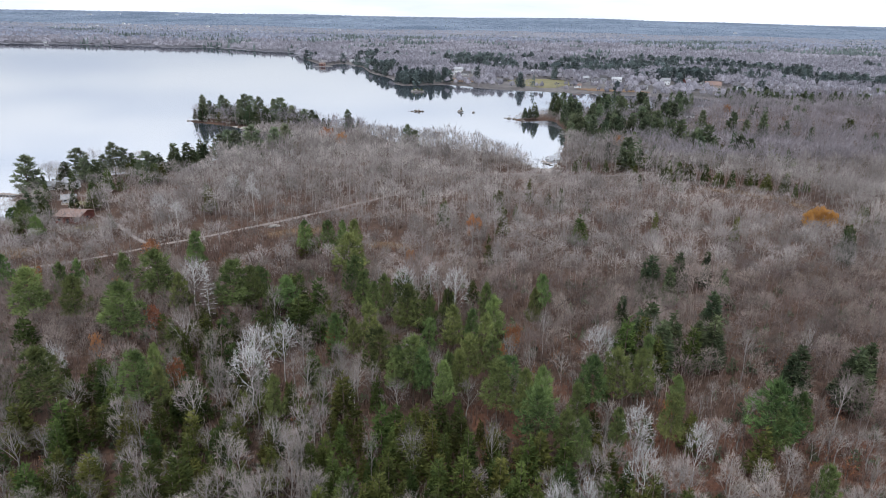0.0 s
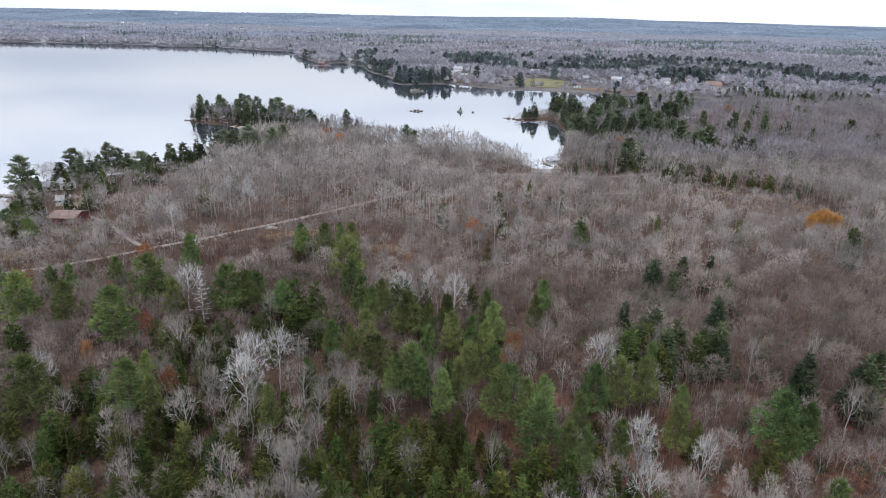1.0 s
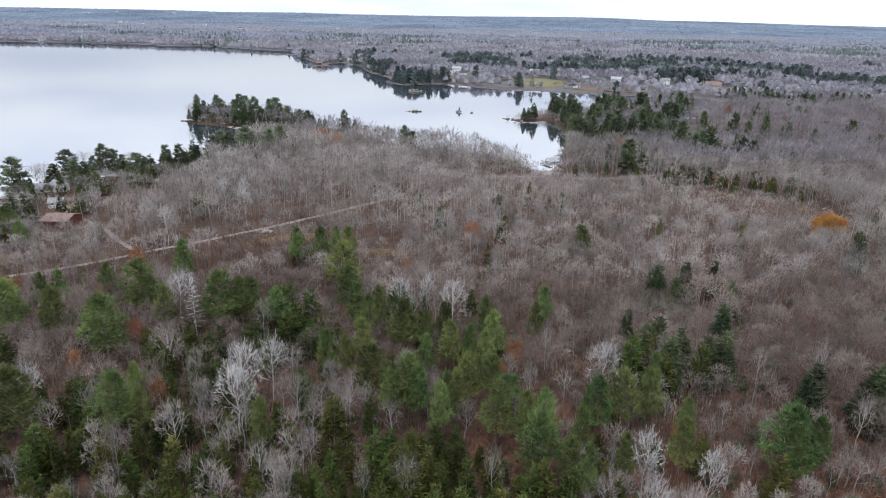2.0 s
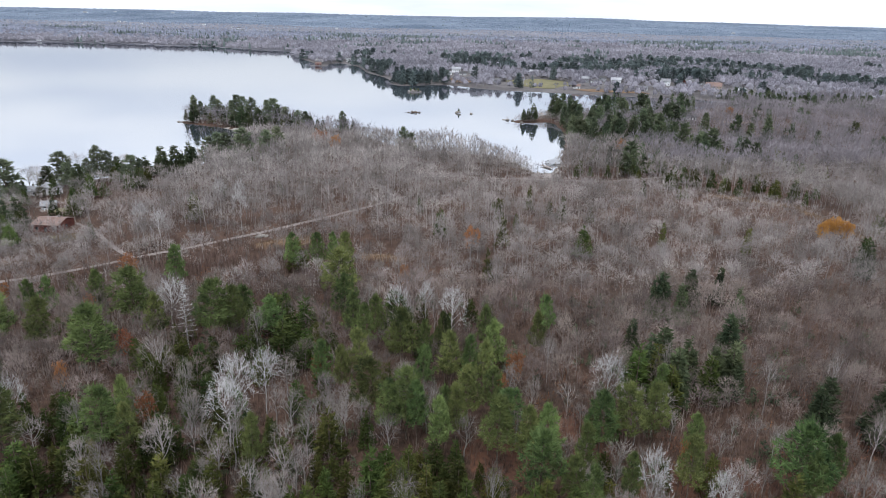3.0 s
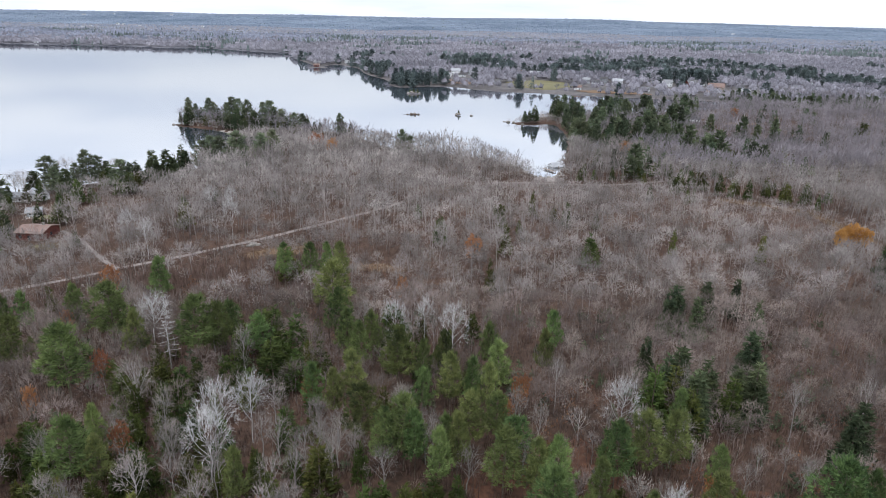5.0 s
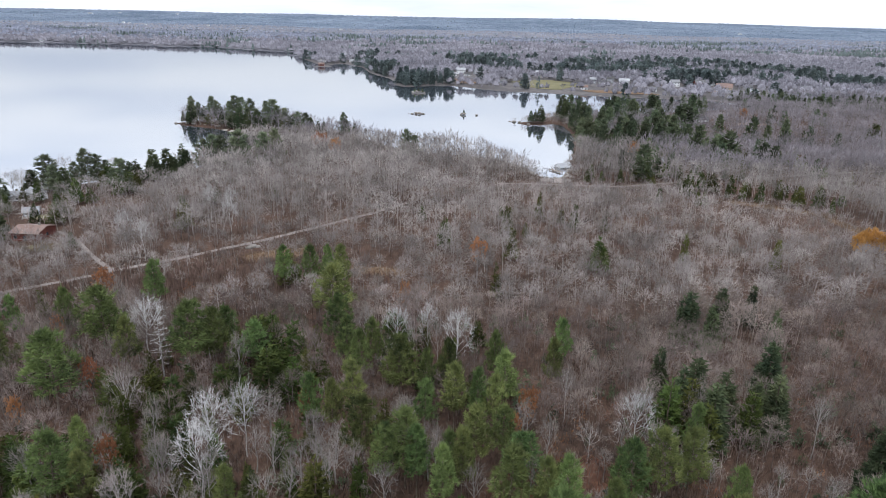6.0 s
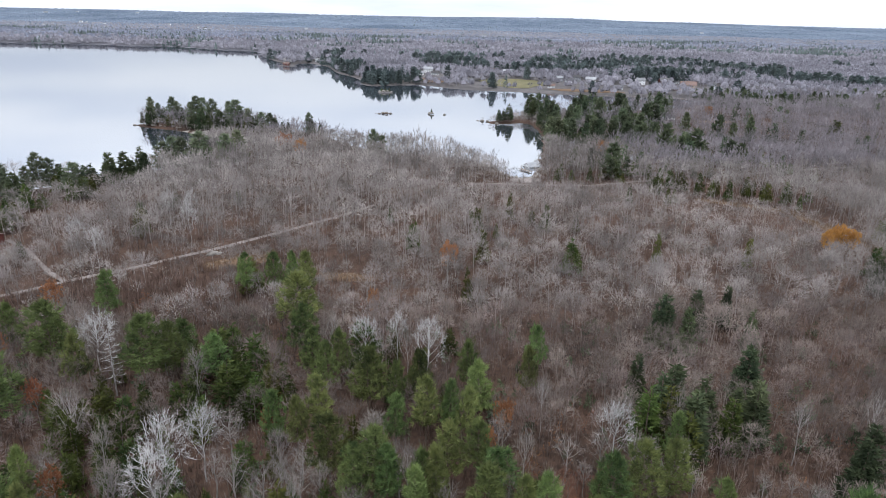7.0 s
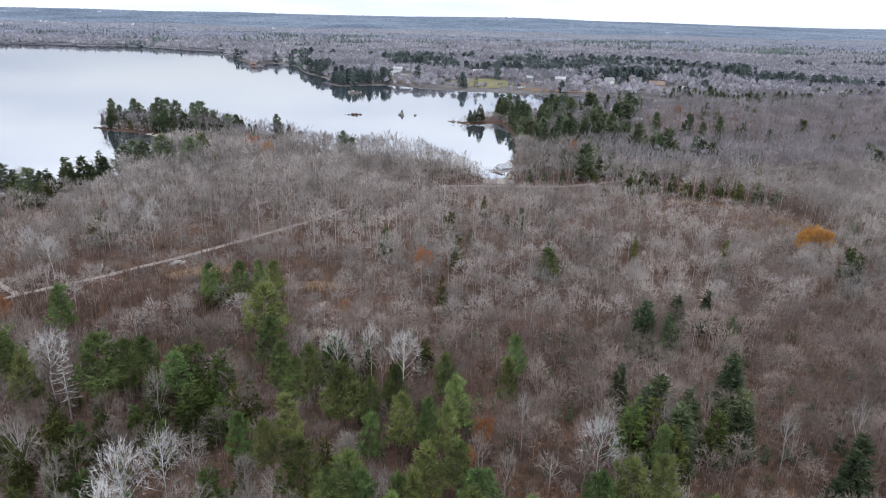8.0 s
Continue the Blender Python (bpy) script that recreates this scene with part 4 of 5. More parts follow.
px, py = scatter(-66, 66, -24, 62, 6.5, 29)
many("bare_woodland", MIDDLE, px, py, 8 + 4 * ripple(px, py, 20, 8), np.full(len(px), 0.95), TWIGS, 44,
     "dense young wood of leafless grey-brown hardwoods", "woodland")
px, py = scatter(-130, 130, -70, 62, 10.5, 26)
keep = (np.abs(px) > 66) | (py < -24)
px, py = px[keep], py[keep]
many("bare_woodland", MIDDLE, px, py, 9 + 4 * ripple(px, py, 20, 8), np.full(len(px), 1.2), TWIGS, 37,
     "dense young wood of leafless grey-brown hardwoods", "woodland")

px, py = scatter(-215, 640, 440, 740, 7.6, 23)
qx, qy = scatter(-150, 420, 345, 440, 5.6, 28)
px, py = np.concatenate([px, qx]), np.concatenate([py, qy])
r5 = np.random.default_rng(8)
d = shore(px, py)
keep = (px > -0.7 * py) & (px < 0.86 * py) & is_free(px, py, 1.5, 2.5) & away(px, py, taken) & ~((px < 99) & (py > 528) & (py < 605))
px, py = px[keep], py[keep]
POINT = [(98, 564), (102, 547), (102, 510), (129, 546), (147, 591), (171, 650), (185, 672), (199, 663), (214, 675), (229, 680), (234, 662), (226, 628), (210, 580), (171, 566), (146, 543), (126, 512),
         (138, 466), (154, 492), (166, 486), (141, 440), (128, 439), (123, 468), (102, 443), (115, 441), (147, 437), (190, 640), (158, 620), (104, 469), (180, 520)]
RIGHT = [(289, 735), (301, 736), (313, 736), (315, 703), (329, 715), (323, 688), (360, 725), (336, 692), (368, 706), (368, 689), (373, 665), (382, 656), (411, 679), (407, 660), (449, 714),
         (481, 735), (465, 715), (346, 672), (419, 660), (440, 690), (500, 700), (530, 720)]
green = ~away(px, py, [(x, y, 12.5) for x, y in POINT] + [(x, y, 14) for x, y in RIGHT]) & (r5.random(len(px)) < 0.7) | (ripple(px, py, 22, 11) > 0.74) & (px > 90) & (r5.random(len(px)) < 0.3)
tallish = 10 + 5 * ripple(px, py, 30, 12) + r5.uniform(-1.5, 2, len(px))
for shapes, some in ((MIDDLE, ~green & (py < 440) & (px < 120)), (MIDDLE, ~green & ((py >= 440) | (px >= 120)))):
    many("lakeside_woodland", shapes, px[some], py[some], tallish[some], 0.85 + 0.3 * r5.random(some.sum()), TWIGS if px[some].max() < 121 else LAKETWIGS, 32,
         "leafless wood on the slopes beyond the bay", "woodland")
BUSHY = [grow_pine(s, 8, 5, 2, 4, 1.6, 0.42, 1.6, 2.7)[1] for s in (111, 112, 113)] + [grow_cone(s, 2.1, 80, 3, 1.15)[1] for s in (114, 115, 116)]
many("lakeside_conifers", BUSHY, px[green], py[green], (12 + 7 * r5.random(green.sum())) * (1 - 0.35 * (px[green] > 270)), 0.7 + 0.3 * r5.random(green.sum()), NEEDLES, 33,
     "dark green pines and cedars on the wooded point", "conifer wood")

qx, qy = scatter(-75, 190, 345, 440, 4.4, 51)
rx, ry = scatter(60, 135, 530, 606, 3.2, 53)
ix, iy = scatter(-196, -76, 452, 535, 3.6, 55)
qx, qy = np.concatenate([qx, rx, ix]), np.concatenate([qy, ry, iy])
keep = (shore(qx, qy) > 0.5) & (shore(qx, qy) < 60) & is_free(qx, qy, 0.5, 2.0)
qx, qy = qx[keep], qy[keep]
many("shore_brush", MIDDLE, qx, qy, 3.2 + 3.4 * r5.random(len(qx)), 1.0 + 0.5 * r5.random(len(qx)), TWIGS, 39,
     "grey leafless bushes crowding the bay shore", "brush")
qx, qy = scatter(-120, 120, 72, 172, 3.1, 52)
keep = (np.abs(qx) < 0.72 * qy + 18) & is_free(qx, qy, 2, 2.5) & away(qx, qy, taken)
qx, qy = qx[keep], qy[keep]
leafy = r5.random(len(qx)) < 0.16 + 0.24 * (qy < 118) * (qx < 50)
SLENDER = [joined(*grow_hardwood(s, 7, 3, 3, 1.1, 0.9, 0.1, 2.4, False)) for s in range(106, 110)]
many("saplings", SLENDER, qx[~leafy], qy[~leafy], 3.2 + 3.2 * r5.random((~leafy).sum()), np.full((~leafy).sum(), 0.9), DARKTWIGS, 40,
     "slender leafless saplings under the taller trees", "saplings")
SEEDLING = [grow_cone(s, 2.6, 40, 3, 1.5, 0.6)[1] for s in (116, 117, 118)]
many("evergreen_seedlings", SEEDLING, qx[leafy], qy[leafy], 1.8 + 2.6 * r5.random(leafy.sum()), np.full(leafy.sum(), 1.1), NEEDLES, 41,
     "small dark evergreen seedlings among the leaf litter", "seedlings")

bx_, by_ = scatter(6, 78, 88, 136, 4.2, 56)
cx_, cy_ = scatter(-75, -10, 96, 200, 9.0, 57)
bx_, by_ = np.concatenate([bx_, cx_]), np.concatenate([by_, cy_])
keep = (ripple(bx_, by_, 14, 31) > 0.45) & is_free(bx_, by_, 2, 2.5) & away(bx_, by_, taken)
bx_, by_ = bx_[keep], by_[keep]
SCRUB = [grow_cone(s, 2.8, 26, 2, 1.0, 1.5, 0.0, 0.4)[1] for s in (119, 120)]
many("beech_scrub", SCRUB, bx_, by_, 2.2 + 3.0 * r5.random(len(bx_)), 0.9 + 0.4 * r5.random(len(bx_)), SCRUBLEAF, 45,
     "low scrub holding dull rust-brown leaves", "scrub")

# understorey: low reddish brush between the trees
STALK = [blades(np.c_[np.random.default_rng(s).normal(0, 2.2, (15, 2)), np.zeros(15)],
                np.c_[np.random.default_rng(s).normal(0, 3.4, (15, 2)), np.random.default_rng(s + 1).uniform(4, 11, 15)], 0.65, np.random.default_rng(s)) for s in (121, 122, 123)]
px, py = scatter(-160, 160, 62, 245, 2.3, 24)
ex, ey = scatter(-60, 60, -25, 62, 3.4, 27)
qx, qy = scatter(-120, 200, 245, 425, 3.6, 25)
px, py = np.concatenate([px, qx, ex]), np.concatenate([py, qy, ey])
keep = (np.abs(px) < 0.74 * np.maximum(py, 55) + 20) & is_free(px, py, 1, 1.5)
r6 = np.random.default_rng(12)
keep &= r6.random(len(px)) < 0.45 + 0.3 * (py < 172) + 0.55 * brushy(px, py) + 0.5 * (py > 346)
px, py = px[keep], py[keep]
many("undergrowth", STALK, px, py, 1.4 + 1.5 * r6.random(len(px)) + 1.2 * brushy(px, py), 0.9 + 0.5 * r6.random(len(px)), BRUSH, 34,
     "low reddish-brown leafless brush between the trees", "brush")


sx_, sy_ = scatter(-125, 0, 164, 218, 3.4, 58)
keep = (brushy(sx_, sy_) > 0.25) & is_free(sx_, sy_, 2, 3.0) & away(sx_, sy_, taken) & (r6.random(len(sx_)) < 0.6)
sx_, sy_ = sx_[keep], sy_[keep]
many("roadside_shrubs", SLENDER, sx_, sy_, 2.4 + 2.8 * r6.random(len(sx_)), 1.0 + 0.5 * r6.random(len(sx_)), TWIGS, 46,
     "pale leafless shrubs in the brush beside the road", "shrubs")


# dry grass standing on the clearings
gx_, gy_ = [], []
for x, y, rx, ry, turn, what in OPEN:
    if what in "sd" and y < 320:
        n = int(4.5 * rx * ry)
        k, a = np.sqrt(r6.random(n)) * 1.15, r6.uniform(0, 2 * np.pi, n)
        u, v, c, s = k * rx * np.cos(a), k * ry * np.sin(a), math.cos(radians(turn)), math.sin(radians(turn))
        gx_.append(x + c * u - s * v)
        gy_.append(y + s * u + c * v)
px, py = np.concatenate(gx_), np.concatenate(gy_)
many("grass_tufts", STALK, px, py, 0.6 + 1.1 * r6.random(len(px)) ** 2, 1.3 + 0.6 * r6.random(len(px)), STRAW, 43,
     "dry orange-brown grass and weeds on the clearings", "grass")


# far shore: place, width, storeys, walls, roof
FAR_HOUSES = [(-199, 1311, 9, 1, 0, 0), (-176, 1304, 9, 2, 0, 0), (-150, 1206, 9, 1, 0, 0), (-140, 1217, 8, 1, 0, 1), (-1, 1200, 8, 1, 0, 0), (19, 945, 8, 1, 0, 0), (30, 982, 12, 2, 0, 0),
              (38, 947, 10, 1, 0, 1), (56, 984, 15, 1, 1, 0), (128, 1025, 10, 1, 2, 2), (144, 1001, 14, 1, 1, 0), (175, 965, 9, 1, 1, 1), (306, 2755, 18, 1, 0, 0), (169, 815, 8, 1, 0, 2)]
FAR_HOUSES_B = [(193, 880, 9, 2, 1, 0), (205, 878, 10, 1, 0, 1), (219, 895, 9, 2, 1, 1), (229, 866, 12, 2, 0, 0), (263, 958, 8, 1, 1, 0), (246, 805, 9, 1, 0, 0), (357, 1262, 10, 1, 0, 0),
                (367, 1208, 10, 1, 0, 0), (277, 870, 11, 1, 2, 0), (333, 990, 7, 2, 0, 0), (288, 856, 11, 2, 0, 0), (316, 849, 13, 2, 3, 1), (339, 831, 18, 1, 2, 2), (375, 847, 9, 1, 1, 1)]
FAR_HOUSES_C = [(350, 781, 14, 1, 1, 0), (394, 824, 8, 1, 0, 0), (448, 850, 11, 1, 0, 0), (468, 841, 8, 1, 1, 0), (510, 853, 10, 1, 1, 0), (519, 843, 10, 1, 0, 0), (595, 917, 9, 1, 0, 0),
                (1513, 3526, 16, 1, 0, 0), (-2067, 4160, 22, 1, 0, 0), (-1968, 4328, 14, 1, 0, 0), (-1606, 4300, 16, 1, 0, 0), (-1492, 2645, 10, 1, 0, 0), (-1531, 2782, 10, 1, 0, 0)]
FAR_HOUSES_D = [(-1439, 2878, 10, 1, 0, 0), (-1485, 3038, 10, 1, 0, 0), (-1449, 3217, 12, 2, 0, 0), (-1429, 3230, 10, 1, 0, 0), (-1288, 3071, 10, 1, 0, 0), (-821, 2825, 10, 1, 0, 0),
                (-786, 2795, 12, 1, 0, 1), (-443, 3120, 13, 1, 0, 0), (-957, 1690, 9, 1, 0, 0), (-1001, 3028, 12, 1, 0, 0), (-187, 1110, 9, 1, 3, 2), (338, 870, 8, 1, 0, 1),
                (207, 1093, 9, 1, 1, 0), (79, 869, 8, 1, 1, 1), (491, 904, 8, 1, 0, 0), (415, 819, 9, 1, 1, 1)]
FAR_HOUSES += FAR_HOUSES_B + FAR_HOUSES_C + FAR_HOUSES_D

# ---- woods beyond the lake ----
def clump(seed, wide, fringe, slip):
    """A far tree 10 m high: an uneven crown with a fringe of rising slips."""
    r = np.random.default_rng(seed)
    ring = lambda k, z: np.stack([wide * k * np.cos(np.arange(6) * 1.047 + r.uniform(-0.25, 0.25, 6)) * r.uniform(0.75, 1.2, 6),
                                  wide * k * np.sin(np.arange(6) * 1.047 + r.uniform(-0.25, 0.25, 6)) * r.uniform(0.75, 1.2, 6), z + r.uniform(-0.7, 0.7, 6)], 1)
    V = np.concatenate([ring(0.95, 5.0), ring(0.5, 8.4), [[r.uniform(-0.5, 0.5), r.uniform(-0.5, 0.5), 9.6]]])
    T = []
    for k in range(6):
        n = (k + 1) % 6
        T += [(k, n, 6 + n), (k, 6 + n, 6 + k), (6 + k, 6 + n, 12)]
    body = (V, np.array(T))
    if not fringe:
        return body
    body = (body[0] * np.array([0.85, 0.85, 0.82]), body[1])
    a, k = r.uniform(0, 2 * np.pi, fringe), np.sqrt(r.random(fringe))
    s = np.stack([0.5 * wide * k * np.cos(a), 0.5 * wide * k * np.sin(a), 7.0 - 4.5 * k], 1)
    e = np.stack([1.1 * wide * k * np.cos(a), 1.1 * wide * k * np.sin(a), (10.6 - 3.6 * k * k) * r.uniform(0.85, 1.1, fringe)], 1)
    return joined(body, blades(s, e, slip, r))


FAR = [clump(s, 3.1, 12, 0.9) for s in range(131, 136)] + [grow_hardwood(s, 6, 2, 3, 6, 1.35, 0.05, 17, False, 0.3, (1.2, 2.6))[1] for s in (136, 138)]
FARTHER = [clump(s, 3.7, 6, 1.4) for s in range(137, 142)]
HILLS = [clump(s, 4.6, 0, 1) for s in range(161, 166)]
ROUGH = [grow_pine(s, 6, 4, 2, 2, 2.3, 0.6, 1.0, 2.6)[1] for s in (146, 147, 148)] + [grow_cone(s, 2.2, 22, 3, 1.9, 0.8, 0.0, 0.5)[1] for s in (149, 150)]


def spire(seed):
    """A far conifer 10 m high: two ragged skirts, one over the other."""
    r = np.random.default_rng(seed)
    V, T = [], []
    for z0, z1, w in ((0.8, 7.0, 2.7), (4.6, 10.4, 1.8)):
        b, a = len(V), np.arange(6) * 1.047 + r.uniform(0, 1)
        V += [(w * q * np.cos(t), w * q * np.sin(t), z0 + r.uniform(-0.6, 0.6)) for t, q in zip(a, r.uniform(0.7, 1.25, 6))] + [(r.uniform(-0.3, 0.3), 0, z1)]
        T += [(b + k, b + (k + 1) % 6, b + 6) for k in range(6)]
    return np.array(V), np.array(T)


FARC = [spire(s) for s in (141, 142, 143, 144, 145)]
xs, ys, hs = [], [], []
for y0, y1, gap, seed in ((700, 1250, 8.2, 41), (1250, 1800, 11, 42), (1800, 2600, 17, 43), (2600, 3500, 25, 44), (3500, 4650, 31, 45)):
    px, py = scatter(-0.75 * y1, 0.88 * y1, y0, y1, gap, seed)
    keep = (px > -0.71 * py - 30) & (px < 0.86 * py + 20)
    px, py = px[keep], py[keep]
    keep = (shore(px, py) > 1) & is_free(px, py, 1, 4)
    xs.append(px[keep])
    ys.append(py[keep])
    hs.append(np.full(keep.sum(), 9 + gap * 0.22))
px, py, ph = (np.concatenate(v) for v in (xs, ys, hs))
r7 = np.random.default_rng(14)
STANDS = [(-18, 856, 36, 26), (318, 880, 34, 16), (285, 876, 7, 9), (55, 1072, 38, 22), (153, 950, 7, 12), (156, 905, 6, 8), (105, 800, 12, 6), (359, 1255, 16, 14), (435, 930, 20, 20), (510, 955, 24, 24), (536, 896, 16, 12), (-70, 960, 9, 22)]
fx, fy = scatter(-120, 640, 690, 1280, 8.0, 54)
within = np.zeros(len(fx), bool)
for x, y, rx, ry in STANDS:
    inside = ((px - x) / rx) ** 2 + ((py - y) / ry) ** 2 < 1
    px, py, ph = px[~inside], py[~inside], ph[~inside]
    within |= ((fx - x) / rx) ** 2 + ((fy - y) / ry) ** 2 < 1
fx, fy = fx[within], fy[within]
keep = shore(fx, fy) > 0.5
fx, fy = fx[keep], fy[keep]
many("far_shore_pines", BUSHY, fx, fy, 11 + 7 * r7.random(len(fx)), 0.8 + 0.3 * r7.random(len(fx)), HAZEGREEN, 42,
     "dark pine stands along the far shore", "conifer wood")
keep = ~((px > 60) & (px < 460) & (py < 850) & (r7.random(len(px)) < 0.35)) & ~((px > 78) & (px < 178) & (py < 870) & (r7.random(len(px)) < 0.8))
for x, y, w, *_ in FAR_HOUSES:
    keep &= ~((np.abs(px - x) < 0.75 * w + 2) & (py - y > -2.6 * w - 20) & (py - y < 0.6 * w + 4))
px, py, ph = px[keep], py[keep], ph[keep] * r7.uniform(0.75, 1.3, keep.sum()) * (1 - 0.66 * smooth(1700, 3000, py[keep]))
stands = sum(0.18 * np.exp(-((px - x) ** 2 + (py - y) ** 2) / w ** 2) for x, y, w in ((-15, 852, 38), (310, 880, 45), (85, 1190, 60), (560, 900, 70), (420, 960, 60)))
green = stands + 0.5 * ripple(px, py, 60, 21) + 0.5 * ripple(px, py, 190, 22) + r7.uniform(-0.1, 0.1, len(px)) + 0.08 * (shore(px, py) < 30) - 0.06 * smooth(1200, 1500, py) - 0.2 * smooth(2400, 3200, py) > 0.59
green &= ~((px > 0) & (px < 430) & (py < 900)) | (r7.random(len(px)) < 0.06)
rim = shore(px, py) < 26
onshore = away(px, py, [(x, y, r + 4) for x, y, r in ISLETS])
# deep sorts the woods into haze-tinted colours, bluer with distance, edges jittered
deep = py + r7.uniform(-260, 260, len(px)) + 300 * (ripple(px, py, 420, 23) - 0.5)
for name, shapes, some, bark, sink in (("far_woods", FAR, ~green & (py < 1400) & ~rim, HAZETWIG, 0.1), ("far_shore_woods", FAR, ~green & rim & (py < 1300) & onshore, HAZETWIG, 0.1), ("far_shore_woods", FARTHER, ~green & rim & (py >= 1300) & (py < 2500), HAZETWIG, 0.3),
                                       ("farther_woods", FARTHER, ~green & (py >= 1400) & (deep < 2000) & ~rim, HAZETWIG, 0.5), ("plain_woods", FARTHER, ~green & (py >= 1400) & (deep >= 2000) & (deep < 3000) & ~rim, HAZEPLAIN, 0.5),
                                       ("farthest_woods", HILLS, ~green & (deep >= 3000), HAZEHILL, 2.6)):
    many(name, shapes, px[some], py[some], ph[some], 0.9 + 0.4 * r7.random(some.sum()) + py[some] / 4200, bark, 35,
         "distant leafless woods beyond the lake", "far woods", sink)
    if shapes is HILLS:
        bpy.data.objects[name].data.shade_smooth()
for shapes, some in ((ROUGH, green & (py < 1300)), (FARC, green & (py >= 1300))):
    many("far_conifers", shapes, px[some], py[some], ph[some] * 1.1, 0.8 + 0.4 * r7.random(some.sum()) + py[some] / 6000, HAZEGREEN, 36,
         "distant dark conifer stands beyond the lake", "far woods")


# ---- houses, docks, rocks and poles ----
def box(bm, x0, x1, y0, y1, z0, z1):
    v = [bm.verts.new((x, y, z)) for z in (z0, z1) for x, y in ((x0, y0), (x1, y0), (x1, y1), (x0, y1))]
    for f in ((3, 2, 1, 0), (4, 5, 6, 7), (0, 1, 5, 4), (1, 2, 6, 5), (2, 3, 7, 6), (3, 0, 4, 7)):
        bm.faces.new([v[i] for i in f])
    return bm


def house(name, x, y, wide, deep, walls, rise, turn, wall_mat, roof_mat, label, storeys=1, chimney=True, porch=False, trim=None):
    """A gabled house: walls with gables, a thick overhanging roof, windows with frames and panes, a door, a chimney."""
    base = new(name)
    base.matrix_basis = pose(x, y, min(height(x + a * wide / 2, y + b * deep / 2) for a in (-1, 0, 1) for b in (-1, 0, 1)) - 0.1, 0, 0, turn)
    tagged(base, label, "house")
    w, d = wide / 2, deep / 2
    bm = bmesh.new()
    front = [bm.verts.new(p) for p in ((-w, -d, -0.6), (w, -d, -0.6), (w, -d, walls), (-w, -d, walls))]
    back = [bm.verts.new((v.co.x, d, v.co.z)) for v in front]
    tops = [bm.verts.new((-w, 0, walls + rise)), bm.verts.new((w, 0, walls + rise))]
    bm.faces.new(front)
    bm.faces.new(back[::-1])
    bm.faces.new((front[0], front[3], tops[0], back[3], back[0]))
    bm.faces.new((front[1], back[1], back[2], tops[1], front[2]))
    bm.faces.new((front[0], back[0], back[1], front[1]))
    part("wall", bm, wall_mat, base)
    bm = bmesh.new()
    o, th = 0.55, 0.22
    k = rise / d
    for s in (-1, 1):
        a, b = (d + o) * s, 0.0
        za, zb = walls - o * k, walls + rise
        v = [bm.verts.new(p) for p in ((-w - o, a, za + 0.02), (w + o, a, za + 0.02), (w + o, b, zb + 0.02), (-w - o, b, zb + 0.02),
                                      (-w - o, a, za + th), (w + o, a, za + th), (w + o, b, zb + th), (-w - o, b, zb + th))]
        for f in ((0, 1, 2, 3), (4, 5, 6, 7), (0, 1, 5, 4), (1, 2, 6, 5), (3, 0, 4, 7)):
            bm.faces.new([v[i] for i in f])
    bmesh.ops.recalc_face_normals(bm, faces=bm.faces)
    roof = part("roof", bm, roof_mat, base)
    if chimney:
        part("chimney", box(bmesh.new(), w * 0.35, w * 0.35 + 0.7, 0.4, 1.0, walls + rise * 0.4, walls + rise + 0.9), ROCK, roof)
    n = max(2, int(wide / 3))
    for level in range(storeys):
        z0 = 0.9 + level * 2.6
        for side in (-1, 1):
            for j in range(n):
                cx = -w + (j + 0.5) * wide / n
                if level == 0 and side == -1 and j == n // 2:
                    part("door", box(bmesh.new(), cx - 0.5, cx + 0.5, -d - 0.06, -d + 0.02, 0.0, 2.05), DARKPAINT, base)
                    continue
                y0, y1 = (-d - 0.05, -d + 0.02) if side < 0 else (d - 0.02, d + 0.05)
                win = part("window", box(bmesh.new(), cx - 0.65, cx + 0.65, y0, y1, z0, z0 + 1.25), trim or WHITEWALL, base)
                yp = (y0 - 0.02, y0 + 0.01) if side < 0 else (y1 - 0.01, y1 + 0.02)
                part("pane", box(bmesh.new(), cx - 0.52, cx + 0.52, *yp, z0 + 0.12, z0 + 1.13), GLASS, win)
    for side in (-1, 1):
        x0, x1 = (-w - 0.05, -w + 0.02) if side < 0 else (w - 0.02, w + 0.05)
        win = part("window", box(bmesh.new(), x0, x1, -0.7, 0.7, 0.9, 2.2), trim or WHITEWALL, base)
        xp = (x0 - 0.02, x0 + 0.01) if side < 0 else (x1 - 0.01, x1 + 0.02)
        part("pane", box(bmesh.new(), *xp, -0.57, 0.57, 1.02, 2.08), GLASS, win)
    if porch:
        part("porch_deck", box(bmesh.new(), -w, w, -d - 2.4, -d - 0.08, 0.0, 0.25), TIMBER, base)
        for j in range(5):
            px = -w + 0.15 + j * (wide - 0.3) / 4
            part("porch_post", box(bmesh.new(), px - 0.08, px + 0.08, -d - 2.35, -d - 2.19, 0.26, 1.25), WHITEWALL, base)
        part("porch_rail", box(bmesh.new(), -w, w, -d - 2.34, -d - 2.2, 1.26, 1.36), WHITEWALL, base)
    return base


